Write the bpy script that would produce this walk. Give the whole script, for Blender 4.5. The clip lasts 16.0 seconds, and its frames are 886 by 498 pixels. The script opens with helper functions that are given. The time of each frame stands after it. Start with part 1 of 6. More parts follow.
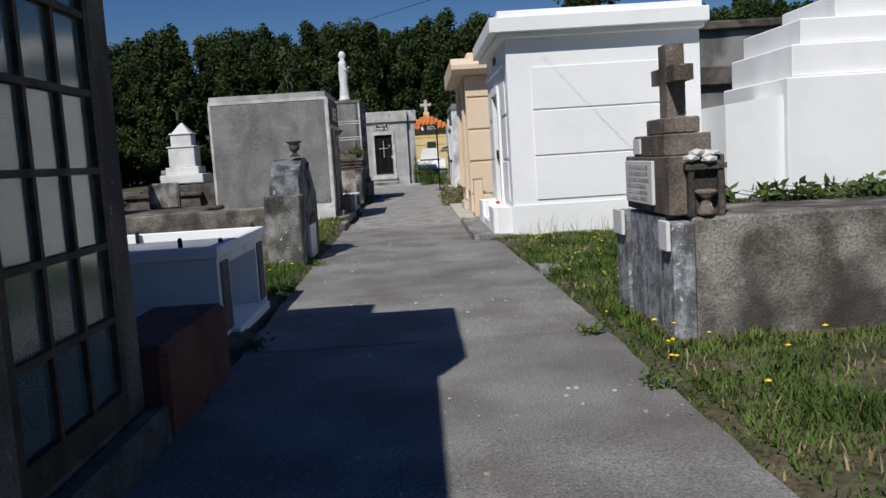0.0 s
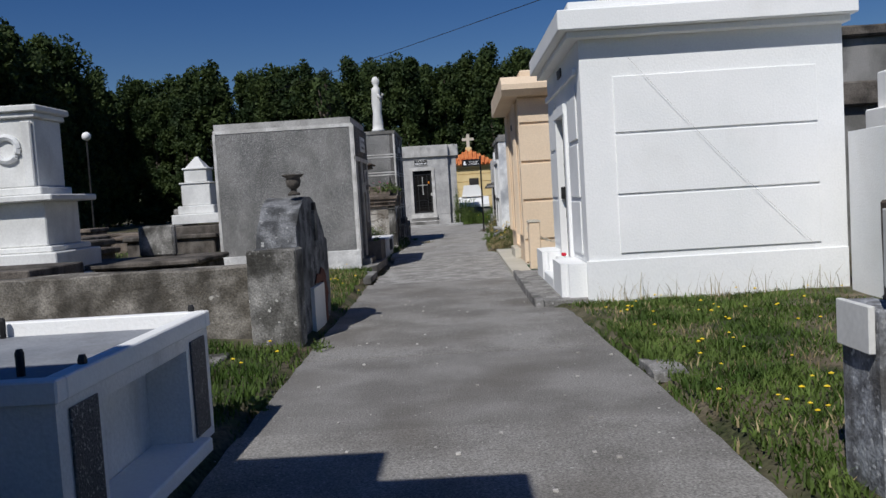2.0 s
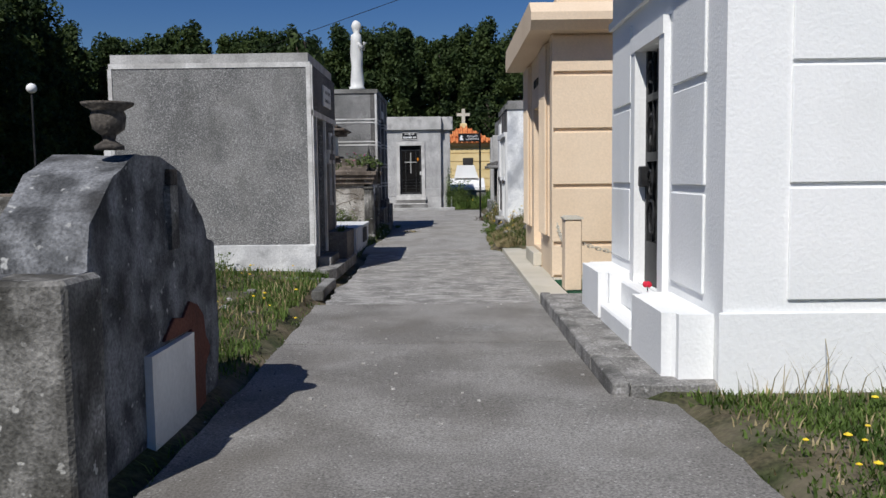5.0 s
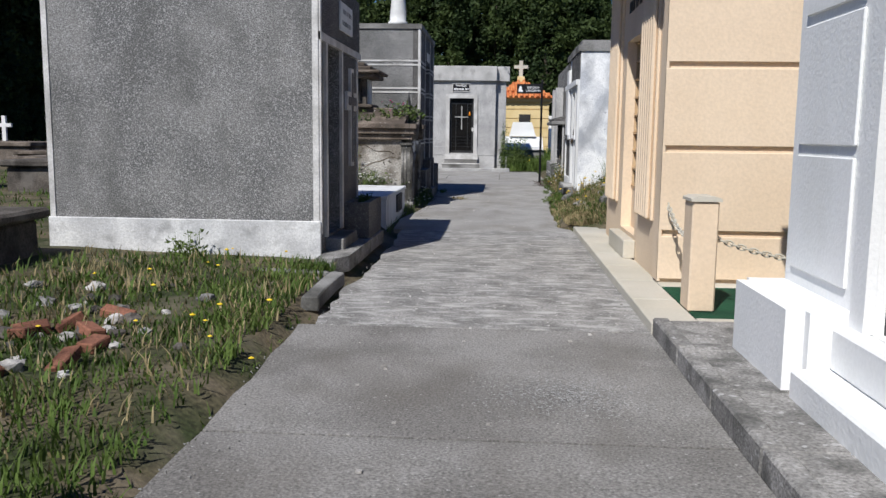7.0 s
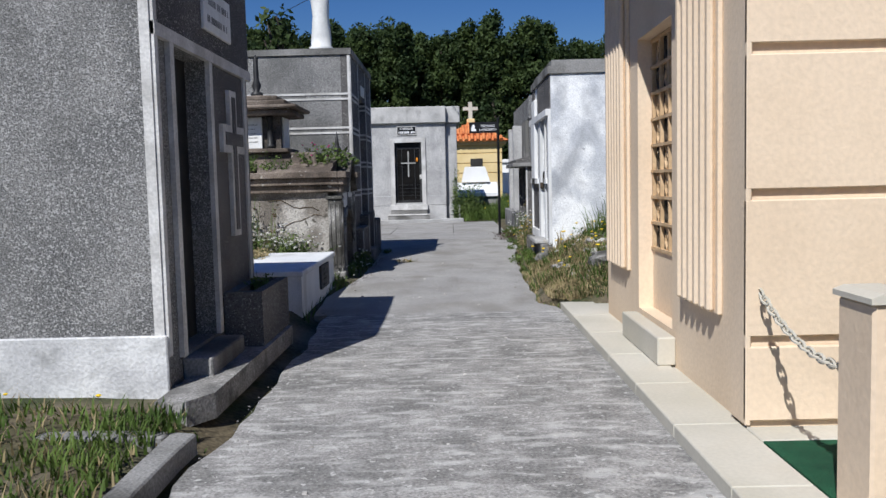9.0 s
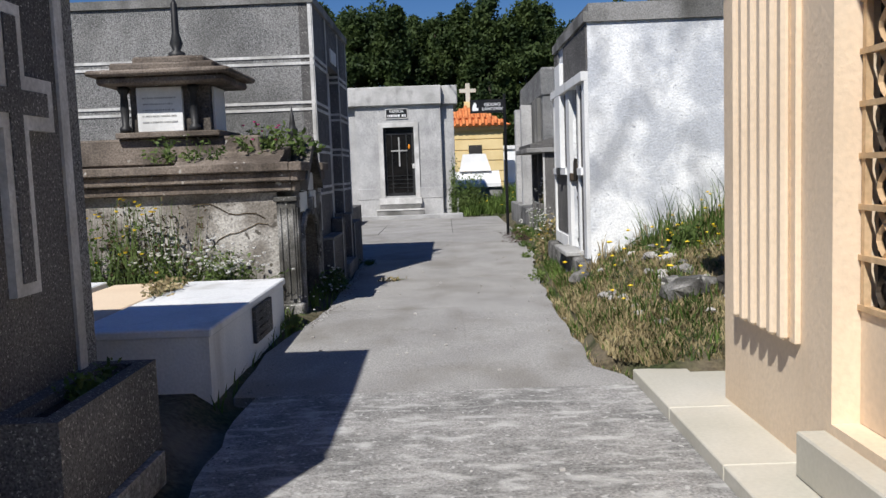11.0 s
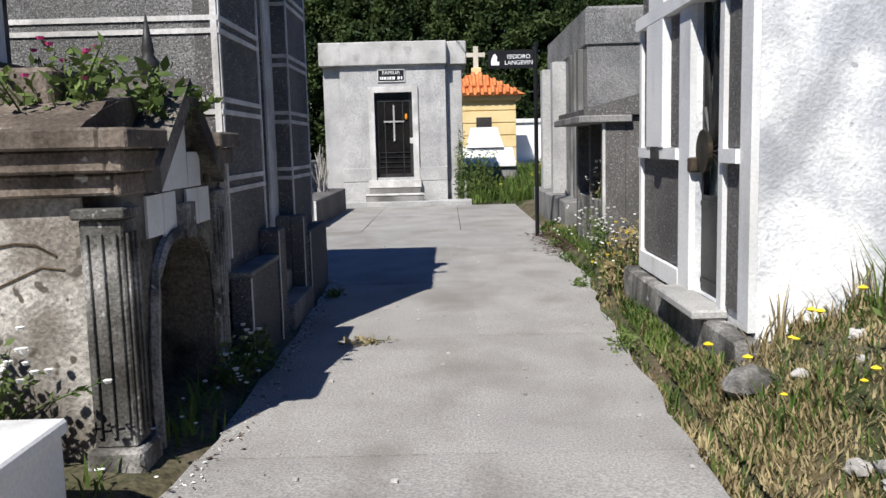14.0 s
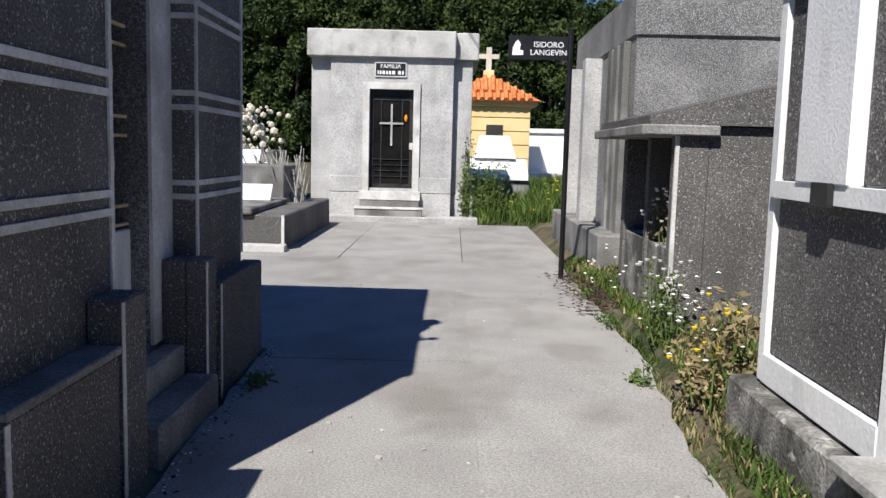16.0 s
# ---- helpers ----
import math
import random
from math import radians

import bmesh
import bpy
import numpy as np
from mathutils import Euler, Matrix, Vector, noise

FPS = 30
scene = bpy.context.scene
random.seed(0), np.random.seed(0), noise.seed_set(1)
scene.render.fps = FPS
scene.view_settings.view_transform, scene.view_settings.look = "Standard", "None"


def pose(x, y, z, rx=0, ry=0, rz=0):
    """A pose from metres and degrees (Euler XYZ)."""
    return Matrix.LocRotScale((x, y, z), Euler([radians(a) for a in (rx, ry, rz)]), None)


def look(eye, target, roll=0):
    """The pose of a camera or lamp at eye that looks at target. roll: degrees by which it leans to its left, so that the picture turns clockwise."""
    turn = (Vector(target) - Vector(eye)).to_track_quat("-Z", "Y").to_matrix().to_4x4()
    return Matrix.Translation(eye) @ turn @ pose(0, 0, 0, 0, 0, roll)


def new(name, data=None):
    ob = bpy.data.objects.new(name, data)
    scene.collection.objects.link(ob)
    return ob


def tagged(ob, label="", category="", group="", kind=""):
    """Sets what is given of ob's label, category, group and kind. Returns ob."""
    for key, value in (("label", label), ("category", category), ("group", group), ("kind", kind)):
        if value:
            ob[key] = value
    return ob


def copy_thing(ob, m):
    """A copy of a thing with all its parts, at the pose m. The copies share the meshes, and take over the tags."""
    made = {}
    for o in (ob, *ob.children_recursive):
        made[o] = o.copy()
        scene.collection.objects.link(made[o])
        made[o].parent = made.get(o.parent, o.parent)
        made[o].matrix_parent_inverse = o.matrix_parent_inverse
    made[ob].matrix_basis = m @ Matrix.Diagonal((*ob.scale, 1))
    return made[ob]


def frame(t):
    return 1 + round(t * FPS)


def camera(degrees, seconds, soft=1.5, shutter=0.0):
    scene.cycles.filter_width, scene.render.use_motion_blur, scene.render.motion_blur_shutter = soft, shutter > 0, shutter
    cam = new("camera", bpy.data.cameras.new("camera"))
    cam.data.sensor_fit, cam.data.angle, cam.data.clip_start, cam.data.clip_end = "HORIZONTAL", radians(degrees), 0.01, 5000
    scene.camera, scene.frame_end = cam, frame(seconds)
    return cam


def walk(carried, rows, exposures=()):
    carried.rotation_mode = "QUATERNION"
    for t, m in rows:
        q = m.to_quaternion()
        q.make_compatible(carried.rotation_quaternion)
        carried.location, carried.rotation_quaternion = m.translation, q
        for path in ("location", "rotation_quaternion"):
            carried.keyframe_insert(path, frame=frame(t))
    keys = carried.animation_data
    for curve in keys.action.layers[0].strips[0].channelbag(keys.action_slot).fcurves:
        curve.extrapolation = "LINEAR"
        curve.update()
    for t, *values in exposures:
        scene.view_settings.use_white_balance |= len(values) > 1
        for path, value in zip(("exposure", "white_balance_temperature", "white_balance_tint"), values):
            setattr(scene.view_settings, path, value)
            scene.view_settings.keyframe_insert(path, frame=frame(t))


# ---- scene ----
cam = camera(55.8, 16.0)
METRES, EYE, TILT, LEAN, TURN = 25.95, 1.4, 0.0, 0.0, -1.4
ROWS = [
    (0.0, 0.0, 0.0, 0.0, -0.39, -6.3, 3.58),
    (0.5, -0.0018, 0.0326, 0.0004, -1.69, -7.69, 2.41),
    (1.0, -0.0014, 0.0665, 0.0021, -0.87, -3.71, 2.64),
    (1.5, -0.0043, 0.0995, 0.0019, -0.62, -4.17, 3.69),
    (2.0, -0.0039, 0.1339, 0.0012, 2.42, -3.62, 3.47),
    (2.5, -0.0068, 0.1666, 0.0009, 2.06, -2.75, 1.69),
    (3.0, -0.0063, 0.2, 0.0014, 1.23, -0.54, 2.23),
    (3.5, -0.0095, 0.2324, 0.0006, 0.76, -1.67, 1.35),
    (6.0, -0.0166, 0.3999, -0.0005, 2.87, -5.53, 0.38),
    (6.5, -0.017, 0.4339, -0.0006, 5.59, -5.14, 1.75),
    (7.0, -0.0209, 0.4656, -0.0022, 5.23, -7.78, -0.68),
    (7.5, -0.0215, 0.4972, -0.0026, 3.17, -5.08, 0.5),
    (8.0, -0.0262, 0.5317, -0.0027, 2.91, -5.08, 1.52),
    (8.5, -0.0251, 0.564, -0.0022, 2.51, -3.83, 1.63),
    (9.0, -0.0262, 0.5966, -0.0021, 1.84, -4.58, 1.4),
    (9.5, -0.0274, 0.6275, -0.0014, 0.8, -4.85, 0.03),
    (12.0, -0.0342, 0.7965, 0.0001, 1.93, -5.63, 3.23),
    (12.5, -0.0358, 0.8247, 0.0003, 2.21, -5.35, 2.16),
    (13.0, -0.0361, 0.8535, -0.0001, 2.88, -5.08, 2.08),
    (13.5, -0.0371, 0.8838, 0.0011, 0.98, -4.15, 2.22),
    (14.0, -0.0386, 0.9115, 0.0009, 1.65, -7.09, 1.44),
    (14.5, -0.0383, 0.9392, 0.0027, 1.71, -4.86, 1.91),
    (15.0, -0.0388, 0.9646, 0.0023, -2.08, -6.72, 1.47),
    (15.5, -0.0373, 0.9939, 0.0023, 1.48, -6.12, 2.01),
    (16.0, -0.0394, 1.0241, 0.0022, 2.14, -6.64, -1.48),
]
EXPOSURES = [(0.0, -0.28, 6350, 10), (1.0, -0.2, 6300, 10), (2.0, -0.38, 6250, 10), (3.5, -0.28, 6250, 10), (6.0, -0.1, 6300, 10), (7.5, 0.05, 6200, 10), (9.5, 0.08, 6050, 10), (12.0, 0.25, 6500, 10), (14.0, 0.42, 6450, 10), (16.0, 0.5, 6500, 10)]
walk(cam, [(t, pose(0, 0, EYE, TILT, LEAN, TURN) @ pose(METRES * x, METRES * y, METRES * z, 90 + pitch, roll, yaw)) for t, x, y, z, yaw, pitch, roll in ROWS], EXPOSURES)

# ---- world and sun ----
SUN = Vector((-0.35, -0.82, 1.0)).normalized()
world = bpy.data.worlds.new("sky")
scene.world = world
world.use_nodes = True
wn = world.node_tree
sky = wn.nodes.new("ShaderNodeTexSky")
sky.sky_type = "NISHITA"
sky.sun_disc = False
sky.sun_elevation = math.asin(SUN.z)
sky.sun_rotation = math.atan2(SUN.x, SUN.y) % (2 * math.pi)
sky.air_density, sky.dust_density, sky.ozone_density = 1.0, 0.0, 3.5
back = wn.nodes["Background"]
back.inputs["Strength"].default_value = 0.06
deep = wn.nodes.new("ShaderNodeHueSaturation")
deep.inputs["Saturation"].default_value, deep.inputs["Hue"].default_value = 1.34, 0.516
wn.links.new(sky.outputs[0], deep.inputs["Color"])
wn.links.new(deep.outputs[0], back.inputs[0])
sun_data = bpy.data.lights.new("sun", "SUN")
sun_data.energy, sun_data.angle, sun_data.color = 5.0, radians(0.5), (1.0, 0.96, 0.90)
sun = new("sun", sun_data)
sun.matrix_world = look((SUN * 60), (0, 0, 0))

# ---- materials ----


def material(name, dark, light, patch=1.0, grain=60.0, contrast=0.25, rough=0.85, bump=0.25, stain=None, stain_amount=0.5, stain_scale=(2.5, 2.5, 0.5),
             speck=None, speck_scale=90.0, speck_level=0.62, metal=0.0, per_piece=0.0, stain_level=0.5):
    m = bpy.data.materials.new(name)
    m.use_nodes = True
    nt = m.node_tree
    n, l = nt.nodes, nt.links
    bsdf = n["Principled BSDF"]
    geo = n.new("ShaderNodeNewGeometry")
    pos = geo.outputs["Position"]

    def noise_at(scale, detail=4.0, vec=None, warp=0.0):
        t = n.new("ShaderNodeTexNoise")
        t.inputs["Scale"].default_value, t.inputs["Detail"].default_value = scale, detail
        t.inputs["Distortion"].default_value = warp
        l.new(vec or pos, t.inputs["Vector"])
        return t.outputs["Fac"]

    def ramp(fac, a, b, lo=0.0, hi=1.0):
        r = n.new("ShaderNodeMapRange")
        r.inputs[1].default_value, r.inputs[2].default_value, r.inputs[3].default_value, r.inputs[4].default_value = a, b, lo, hi
        l.new(fac, r.inputs[0])
        return r.outputs[0]

    def mix(fac, a, b, how="MIX"):
        x = n.new("ShaderNodeMix")
        x.data_type, x.blend_type = "RGBA", how
        for s, v in ((x.inputs[0], fac), (x.inputs[6], a), (x.inputs[7], b)):
            if isinstance(v, (tuple, list)):
                s.default_value = (*v[:3], 1)
            elif isinstance(v, (int, float)):
                s.default_value = v
            else:
                l.new(v, s)
        return x.outputs[2]

    col = mix(ramp(noise_at(patch, 7.0), 0.40, 0.60), dark, light)
    fine = noise_at(grain, 3.0)
    shade = n.new("ShaderNodeCombineColor")
    g = ramp(fine, 0.3, 0.7, 1 - contrast, 1 + contrast)
    for i in range(3):
        l.new(g, shade.inputs[i])
    col = mix(1.0, col, shade.outputs[0], "MULTIPLY")
    if speck:
        col = mix(ramp(noise_at(speck_scale, 2.0), speck_level, speck_level + 0.06), col, speck)
    if stain:
        mp = n.new("ShaderNodeMapping")
        mp.inputs["Scale"].default_value = stain_scale
        l.new(pos, mp.inputs["Vector"])
        col = mix(ramp(noise_at(1.0, 8.0, mp.outputs[0], 0.35), stain_level, stain_level + 0.2, 0, stain_amount), col, stain)
    if per_piece:
        info = n.new("ShaderNodeObjectInfo")
        c2 = n.new("ShaderNodeCombineColor")
        v = ramp(info.outputs["Random"], 0, 1, 1 - per_piece, 1 + per_piece)
        for i in range(3):
            l.new(v, c2.inputs[i])
        col = mix(1.0, col, c2.outputs[0], "MULTIPLY")
    l.new(col, bsdf.inputs["Base Color"])
    bsdf.inputs["Roughness"].default_value, bsdf.inputs["Metallic"].default_value = rough, metal
    bsdf.inputs["Specular IOR Level"].default_value = 0.3
    if bump:
        b = n.new("ShaderNodeBump")
        b.inputs["Strength"].default_value, b.inputs["Distance"].default_value = bump, 0.01
        l.new(fine, b.inputs["Height"])
        l.new(b.outputs[0], bsdf.inputs["Normal"])
    return m


def leaf_material(name, dark, light, patch=0.6):
    m = material(name, dark, light, patch, 6.0, 0.35, 0.7, 0)
    nt = m.node_tree
    tr = nt.nodes.new("ShaderNodeBsdfTranslucent")
    mixer = nt.nodes.new("ShaderNodeMixShader")
    mixer.inputs[0].default_value = 0.25
    bsdf = nt.nodes["Principled BSDF"]
    src = bsdf.inputs["Base Color"].links[0].from_socket
    nt.links.new(src, tr.inputs[0])
    nt.links.new(bsdf.outputs[0], mixer.inputs[1])
    nt.links.new(tr.outputs[0], mixer.inputs[2])
    nt.links.new(mixer.outputs[0], nt.nodes["Material Output"].inputs[0])
    return m


def glass_material(name, tint, rough):
    m = bpy.data.materials.new(name)
    m.use_nodes = True
    b = m.node_tree.nodes["Principled BSDF"]
    b.inputs["Base Color"].default_value = (*tint, 1)
    b.inputs["Roughness"].default_value = rough
    b.inputs["Transmission Weight"].default_value = 0.8
    b.inputs["IOR"].default_value = 1.5
    return m


PATH = material("path_concrete", (0.17, 0.162, 0.15), (0.245, 0.236, 0.222), 1.2, 75, 0.45, 0.9, 0.8, (0.12, 0.108, 0.092), 0.5, (1.2, 0.8, 1), per_piece=0.05, speck=(0.42, 0.41, 0.39), speck_scale=38, speck_level=0.67)
PALEPATH = material("pale_path_concrete", (0.285, 0.275, 0.26), (0.325, 0.315, 0.297), 1.7, 80, 0.32, 0.9, 0.5, (0.16, 0.145, 0.12), 0.55, (1.4, 1.0, 1), per_piece=0.05, speck=(0.5, 0.49, 0.47), speck_scale=55, speck_level=0.72)
CHALK = material("chalky_scuff", (0.36, 0.36, 0.35), (0.46, 0.46, 0.45), 5, 60, 0.25, 0.95, 0.3)
PATCH = material("scratched_concrete", (0.19, 0.185, 0.175), (0.30, 0.29, 0.275), 2.6, 70, 0.4, 0.9, 0.8, (0.52, 0.51, 0.485), 0.8, (4.5, 11.0, 1), stain_level=0.50, speck=(0.46, 0.45, 0.43), speck_scale=24, speck_level=0.63)
KERB = material("kerb_concrete", (0.16, 0.155, 0.145), (0.30, 0.29, 0.275), 2.5, 60, 0.4, 0.95, 0.8, (0.06, 0.06, 0.055), 0.8, (4, 4, 4), speck=(0.42, 0.41, 0.40), speck_scale=22, speck_level=0.64)
SOIL = material("grassy_soil", (0.035, 0.045, 0.016), (0.105, 0.085, 0.052), 1.3, 30, 0.5, 1.0, 0.9, (0.20, 0.165, 0.12), 0.7, (1.6, 1.6, 1))
WHITE = material("white_paint", (0.80, 0.81, 0.80), (0.86, 0.86, 0.85), 0.7, 40, 0.03, 0.75, 0.35, (0.62, 0.61, 0.57), 0.35, (1.2, 1.2, 0.7), stain_level=0.56)
OFFWHITE = material("aged_white_paint", (0.66, 0.67, 0.67), (0.78, 0.78, 0.77), 1.1, 50, 0.08, 0.8, 0.3, (0.32, 0.31, 0.28), 0.6, (2.5, 2.5, 0.6), stain_level=0.55)
WHITEWASH = material("worn_whitewash", (0.50, 0.52, 0.55), (0.82, 0.83, 0.83), 2.4, 45, 0.14, 0.85, 0.7, (0.27, 0.28, 0.30), 0.7, (2.6, 2.6, 1.6), stain_level=0.50, speck=(0.40, 0.41, 0.43), speck_scale=13, speck_level=0.67)
ROUGHCAST = material("grey_roughcast", (0.145, 0.145, 0.143), (0.225, 0.222, 0.215), 1.4, 95, 0.75, 0.95, 1.0, (0.09, 0.09, 0.085), 0.6, (1.6, 1.6, 0.6), speck=(0.40, 0.395, 0.385), speck_scale=80, speck_level=0.56)
GRANITE = material("dark_granite_chips", (0.085, 0.082, 0.08), (0.13, 0.124, 0.12), 1.0, 85, 0.5, 0.9, 0.8, (0.06, 0.06, 0.055), 0.5, (2, 2, 0.6), speck=(0.42, 0.40, 0.38), speck_scale=75, speck_level=0.62)
PALEGRANITE = material("pale_granite_render", (0.36, 0.355, 0.35), (0.46, 0.455, 0.445), 1.6, 55, 0.3, 0.9, 0.6, (0.24, 0.24, 0.24), 0.55, (2.5, 2.5, 0.6), speck=(0.2, 0.2, 0.2), speck_scale=38, speck_level=0.64)
TRIM = material("pale_trim", (0.46, 0.45, 0.43), (0.62, 0.61, 0.59), 3.0, 50, 0.15, 0.8, 0.3, (0.25, 0.24, 0.22), 0.5, (4, 4, 2))
PLINTH = material("flaking_white_plinth", (0.50, 0.50, 0.50), (0.66, 0.66, 0.65), 3.0, 50, 0.15, 0.9, 0.5, (0.25, 0.25, 0.245), 0.8, (5, 5, 5), stain_level=0.54)
ORANGE = material("peach_plaster", (0.70, 0.555, 0.40), (0.755, 0.61, 0.45), 0.8, 35, 0.05, 0.8, 0.25, (0.60, 0.45, 0.30), 0.4, (1, 1, 0.5))
CREAM = material("cream_tile_slab", (0.48, 0.455, 0.38), (0.56, 0.53, 0.455), 1.0, 45, 0.05, 0.55, 0.1, (0.48, 0.43, 0.34), 0.35, (2, 2, 1))
YELLOW = material("pale_yellow_plaster", (0.68, 0.52, 0.25), (0.76, 0.60, 0.32), 1.0, 30, 0.06, 0.85, 0.2)
TILE = material("orange_roof_tile", (0.50, 0.15, 0.05), (0.62, 0.23, 0.08), 2.0, 20, 0.25, 0.85, 0.4)
HEADSTONE = material("peeling_grey_render", (0.06, 0.062, 0.065), (0.21, 0.215, 0.225), 5.0, 60, 0.35, 0.95, 0.8, (0.03, 0.028, 0.026), 0.8, (3, 3, 1.4), stain_level=0.5, speck=(0.4, 0.4, 0.39), speck_scale=16, speck_level=0.67)
STONE = material("weathered_stone", (0.10, 0.097, 0.088), (0.32, 0.31, 0.29), 3.5, 55, 0.4, 0.95, 0.9, (0.03, 0.028, 0.024), 0.85, (3.2, 3.2, 1.6), stain_level=0.45, speck=(0.5, 0.49, 0.46), speck_scale=17, speck_level=0.66)
# Soot stains, and the front's shade painted into the same dark colour.
SHADESOOT = material("sooty_stone", (0.035, 0.032, 0.028), (0.15, 0.135, 0.115), 3.0, 50, 0.4, 0.95, 0.8, (0.30, 0.285, 0.26), 0.7, (2.5, 2.5, 1.0), stain_level=0.56)
DARKSTONE = material("blackened_stone", (0.045, 0.04, 0.035), (0.12, 0.105, 0.09), 2.0, 45, 0.4, 0.95, 0.8, (0.22, 0.20, 0.18), 0.5, (3, 3, 2))
BROWNSTONE = material("brown_grey_stone", (0.085, 0.068, 0.054), (0.20, 0.165, 0.135), 2.2, 50, 0.35, 0.95, 0.7, (0.05, 0.045, 0.04), 0.7, (2.0, 2.0, 0.7), speck=(0.42, 0.40, 0.36), speck_scale=14, speck_level=0.68)
MOSSY = material("mottled_render", (0.10, 0.09, 0.075), (0.28, 0.26, 0.23), 2.6, 50, 0.4, 0.95, 0.9, (0.04, 0.036, 0.03), 0.85, (2.2, 2.2, 1.4), stain_level=0.44, speck=(0.46, 0.44, 0.40), speck_scale=7, speck_level=0.70)
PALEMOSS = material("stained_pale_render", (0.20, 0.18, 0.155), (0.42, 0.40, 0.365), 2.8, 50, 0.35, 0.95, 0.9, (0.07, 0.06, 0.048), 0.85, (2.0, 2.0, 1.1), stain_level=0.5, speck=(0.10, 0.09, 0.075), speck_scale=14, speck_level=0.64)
MARBLE = material("white_marble", (0.62, 0.62, 0.60), (0.74, 0.74, 0.72), 1.6, 30, 0.06, 0.5, 0.1, (0.35, 0.34, 0.32), 0.4, (3, 3, 1), stain_level=0.56)
INK = material("dark_lettering", (0.22, 0.22, 0.21), (0.36, 0.36, 0.35), 6, 40, 0.2, 0.8, 0)
IRON = material("black_iron", (0.012, 0.012, 0.013), (0.03, 0.03, 0.03), 5, 60, 0.2, 0.5, 0.1)
RUST = material("rusty_iron", (0.022, 0.02, 0.014), (0.07, 0.05, 0.033), 6, 60, 0.3, 0.7, 0.3)
GILT = material("tan_painted_iron", (0.50, 0.34, 0.19), (0.62, 0.44, 0.26), 5, 40, 0.1, 0.6, 0.1)
# Near-black colour that stands in for the shade inside openings.
ROOMSHADE = material("dark_interior", (0.03, 0.028, 0.026), (0.05, 0.047, 0.044), 1, 30, 0.2, 0.9, 0)
REDBROWN = material("red_brown_render", (0.10, 0.035, 0.024), (0.16, 0.06, 0.04), 2, 50, 0.25, 0.9, 0.4, (0.04, 0.02, 0.016), 0.5)
BRICK = material("broken_brick", (0.13, 0.055, 0.035), (0.25, 0.11, 0.07), 6, 60, 0.3, 0.95, 0.5, per_piece=0.25)
RUBBLE = material("pale_rubble", (0.26, 0.245, 0.225), (0.5, 0.48, 0.45), 6, 60, 0.25, 0.95, 0.6, per_piece=0.2)
CARPET = material("green_turf_mat", (0.006, 0.045, 0.022), (0.012, 0.075, 0.035), 3, 150, 0.4, 1.0, 0.5)
MULCH = material("brown_mulch", (0.05, 0.03, 0.022), (0.12, 0.075, 0.055), 4, 60, 0.4, 1.0, 0.9, per_piece=0.3)
BARK = material("tree_bark", (0.06, 0.05, 0.04), (0.12, 0.10, 0.08), 2, 20, 0.3, 0.95, 0.6)
GRASS = leaf_material("grass_blades", (0.05, 0.092, 0.014), (0.115, 0.17, 0.036), 1.4)
DRYGRASS = leaf_material("dry_grass", (0.25, 0.20, 0.10), (0.38, 0.31, 0.17), 1.5)
WEED = leaf_material("weed_leaves", (0.06, 0.10, 0.025), (0.13, 0.18, 0.05), 2.0)
LEAF = leaf_material("poplar_leaves", (0.02, 0.04, 0.011), (0.06, 0.09, 0.024), 0.35)
VINE = leaf_material("dead_creeper", (0.045, 0.03, 0.016), (0.12, 0.085, 0.045), 3.0)
# Orange glow of a doorway put into a plain colour.
GLOWAMBER = material("amber_glass", (0.75, 0.25, 0.02), (0.85, 0.32, 0.03), 4, 30, 0.1, 0.25, 0)
YELLOWPETAL = material("yellow_petals", (0.75, 0.52, 0.02), (0.85, 0.62, 0.04), 9, 30, 0.1, 0.7, 0)
WHITEPETAL = material("white_petals", (0.75, 0.74, 0.68), (0.85, 0.84, 0.8), 9, 30, 0.1, 0.7, 0)
PINKPETAL = material("pink_petals", (0.6, 0.05, 0.22), (0.75, 0.10, 0.30), 9, 30, 0.1, 0.7, 0)
REDPETAL = material("red_petals", (0.5, 0.01, 0.03), (0.62, 0.02, 0.05), 9, 30, 0.1, 0.7, 0)
SIGNBLACK = material("black_sign_paint", (0.008, 0.008, 0.009), (0.014, 0.014, 0.015), 4, 40, 0.1, 0.4, 0)
SIGNWHITE = material("white_sign_paint", (0.8, 0.8, 0.8), (0.85, 0.85, 0.85), 4, 40, 0.03, 0.6, 0)
FLAKED = material("flaked_blue_white", (0.15, 0.155, 0.165), (0.34, 0.355, 0.38), 11.0, 60, 0.3, 0.9, 0.6, (0.07, 0.065, 0.06), 0.8, (7, 7, 2.0), stain_level=0.5, speck=(0.55, 0.56, 0.57), speck_scale=26, speck_level=0.62)
# Opaque pane; the shade of the room behind is put into its colour.
SHADEGLASS = material("dark_door_glass", (0.008, 0.008, 0.008), (0.014, 0.013, 0.012), 2, 20, 0.1, 0.12, 0)
BLUEGREY = material("blue_grey_paint", (0.20, 0.215, 0.24), (0.27, 0.285, 0.31), 1.5, 50, 0.12, 0.8, 0.2, (0.14, 0.14, 0.15), 0.5)
GLASS = glass_material("dusty_glass", (0.42, 0.52, 0.50), 0.1)
ROOFGREY = material("grey_concrete_cap", (0.36, 0.355, 0.34), (0.50, 0.49, 0.475), 1.5, 60, 0.2, 0.95, 0.5, (0.16, 0.155, 0.145), 0.7, (3, 3, 2))
DARKGREY = material("sooty_concrete", (0.14, 0.138, 0.13), (0.26, 0.255, 0.245), 1.5, 60, 0.3, 0.95, 0.6, (0.05, 0.048, 0.042), 0.7, (2, 2, 0.5))

# ---- helpers of this scene ----
ORIGIN = {}


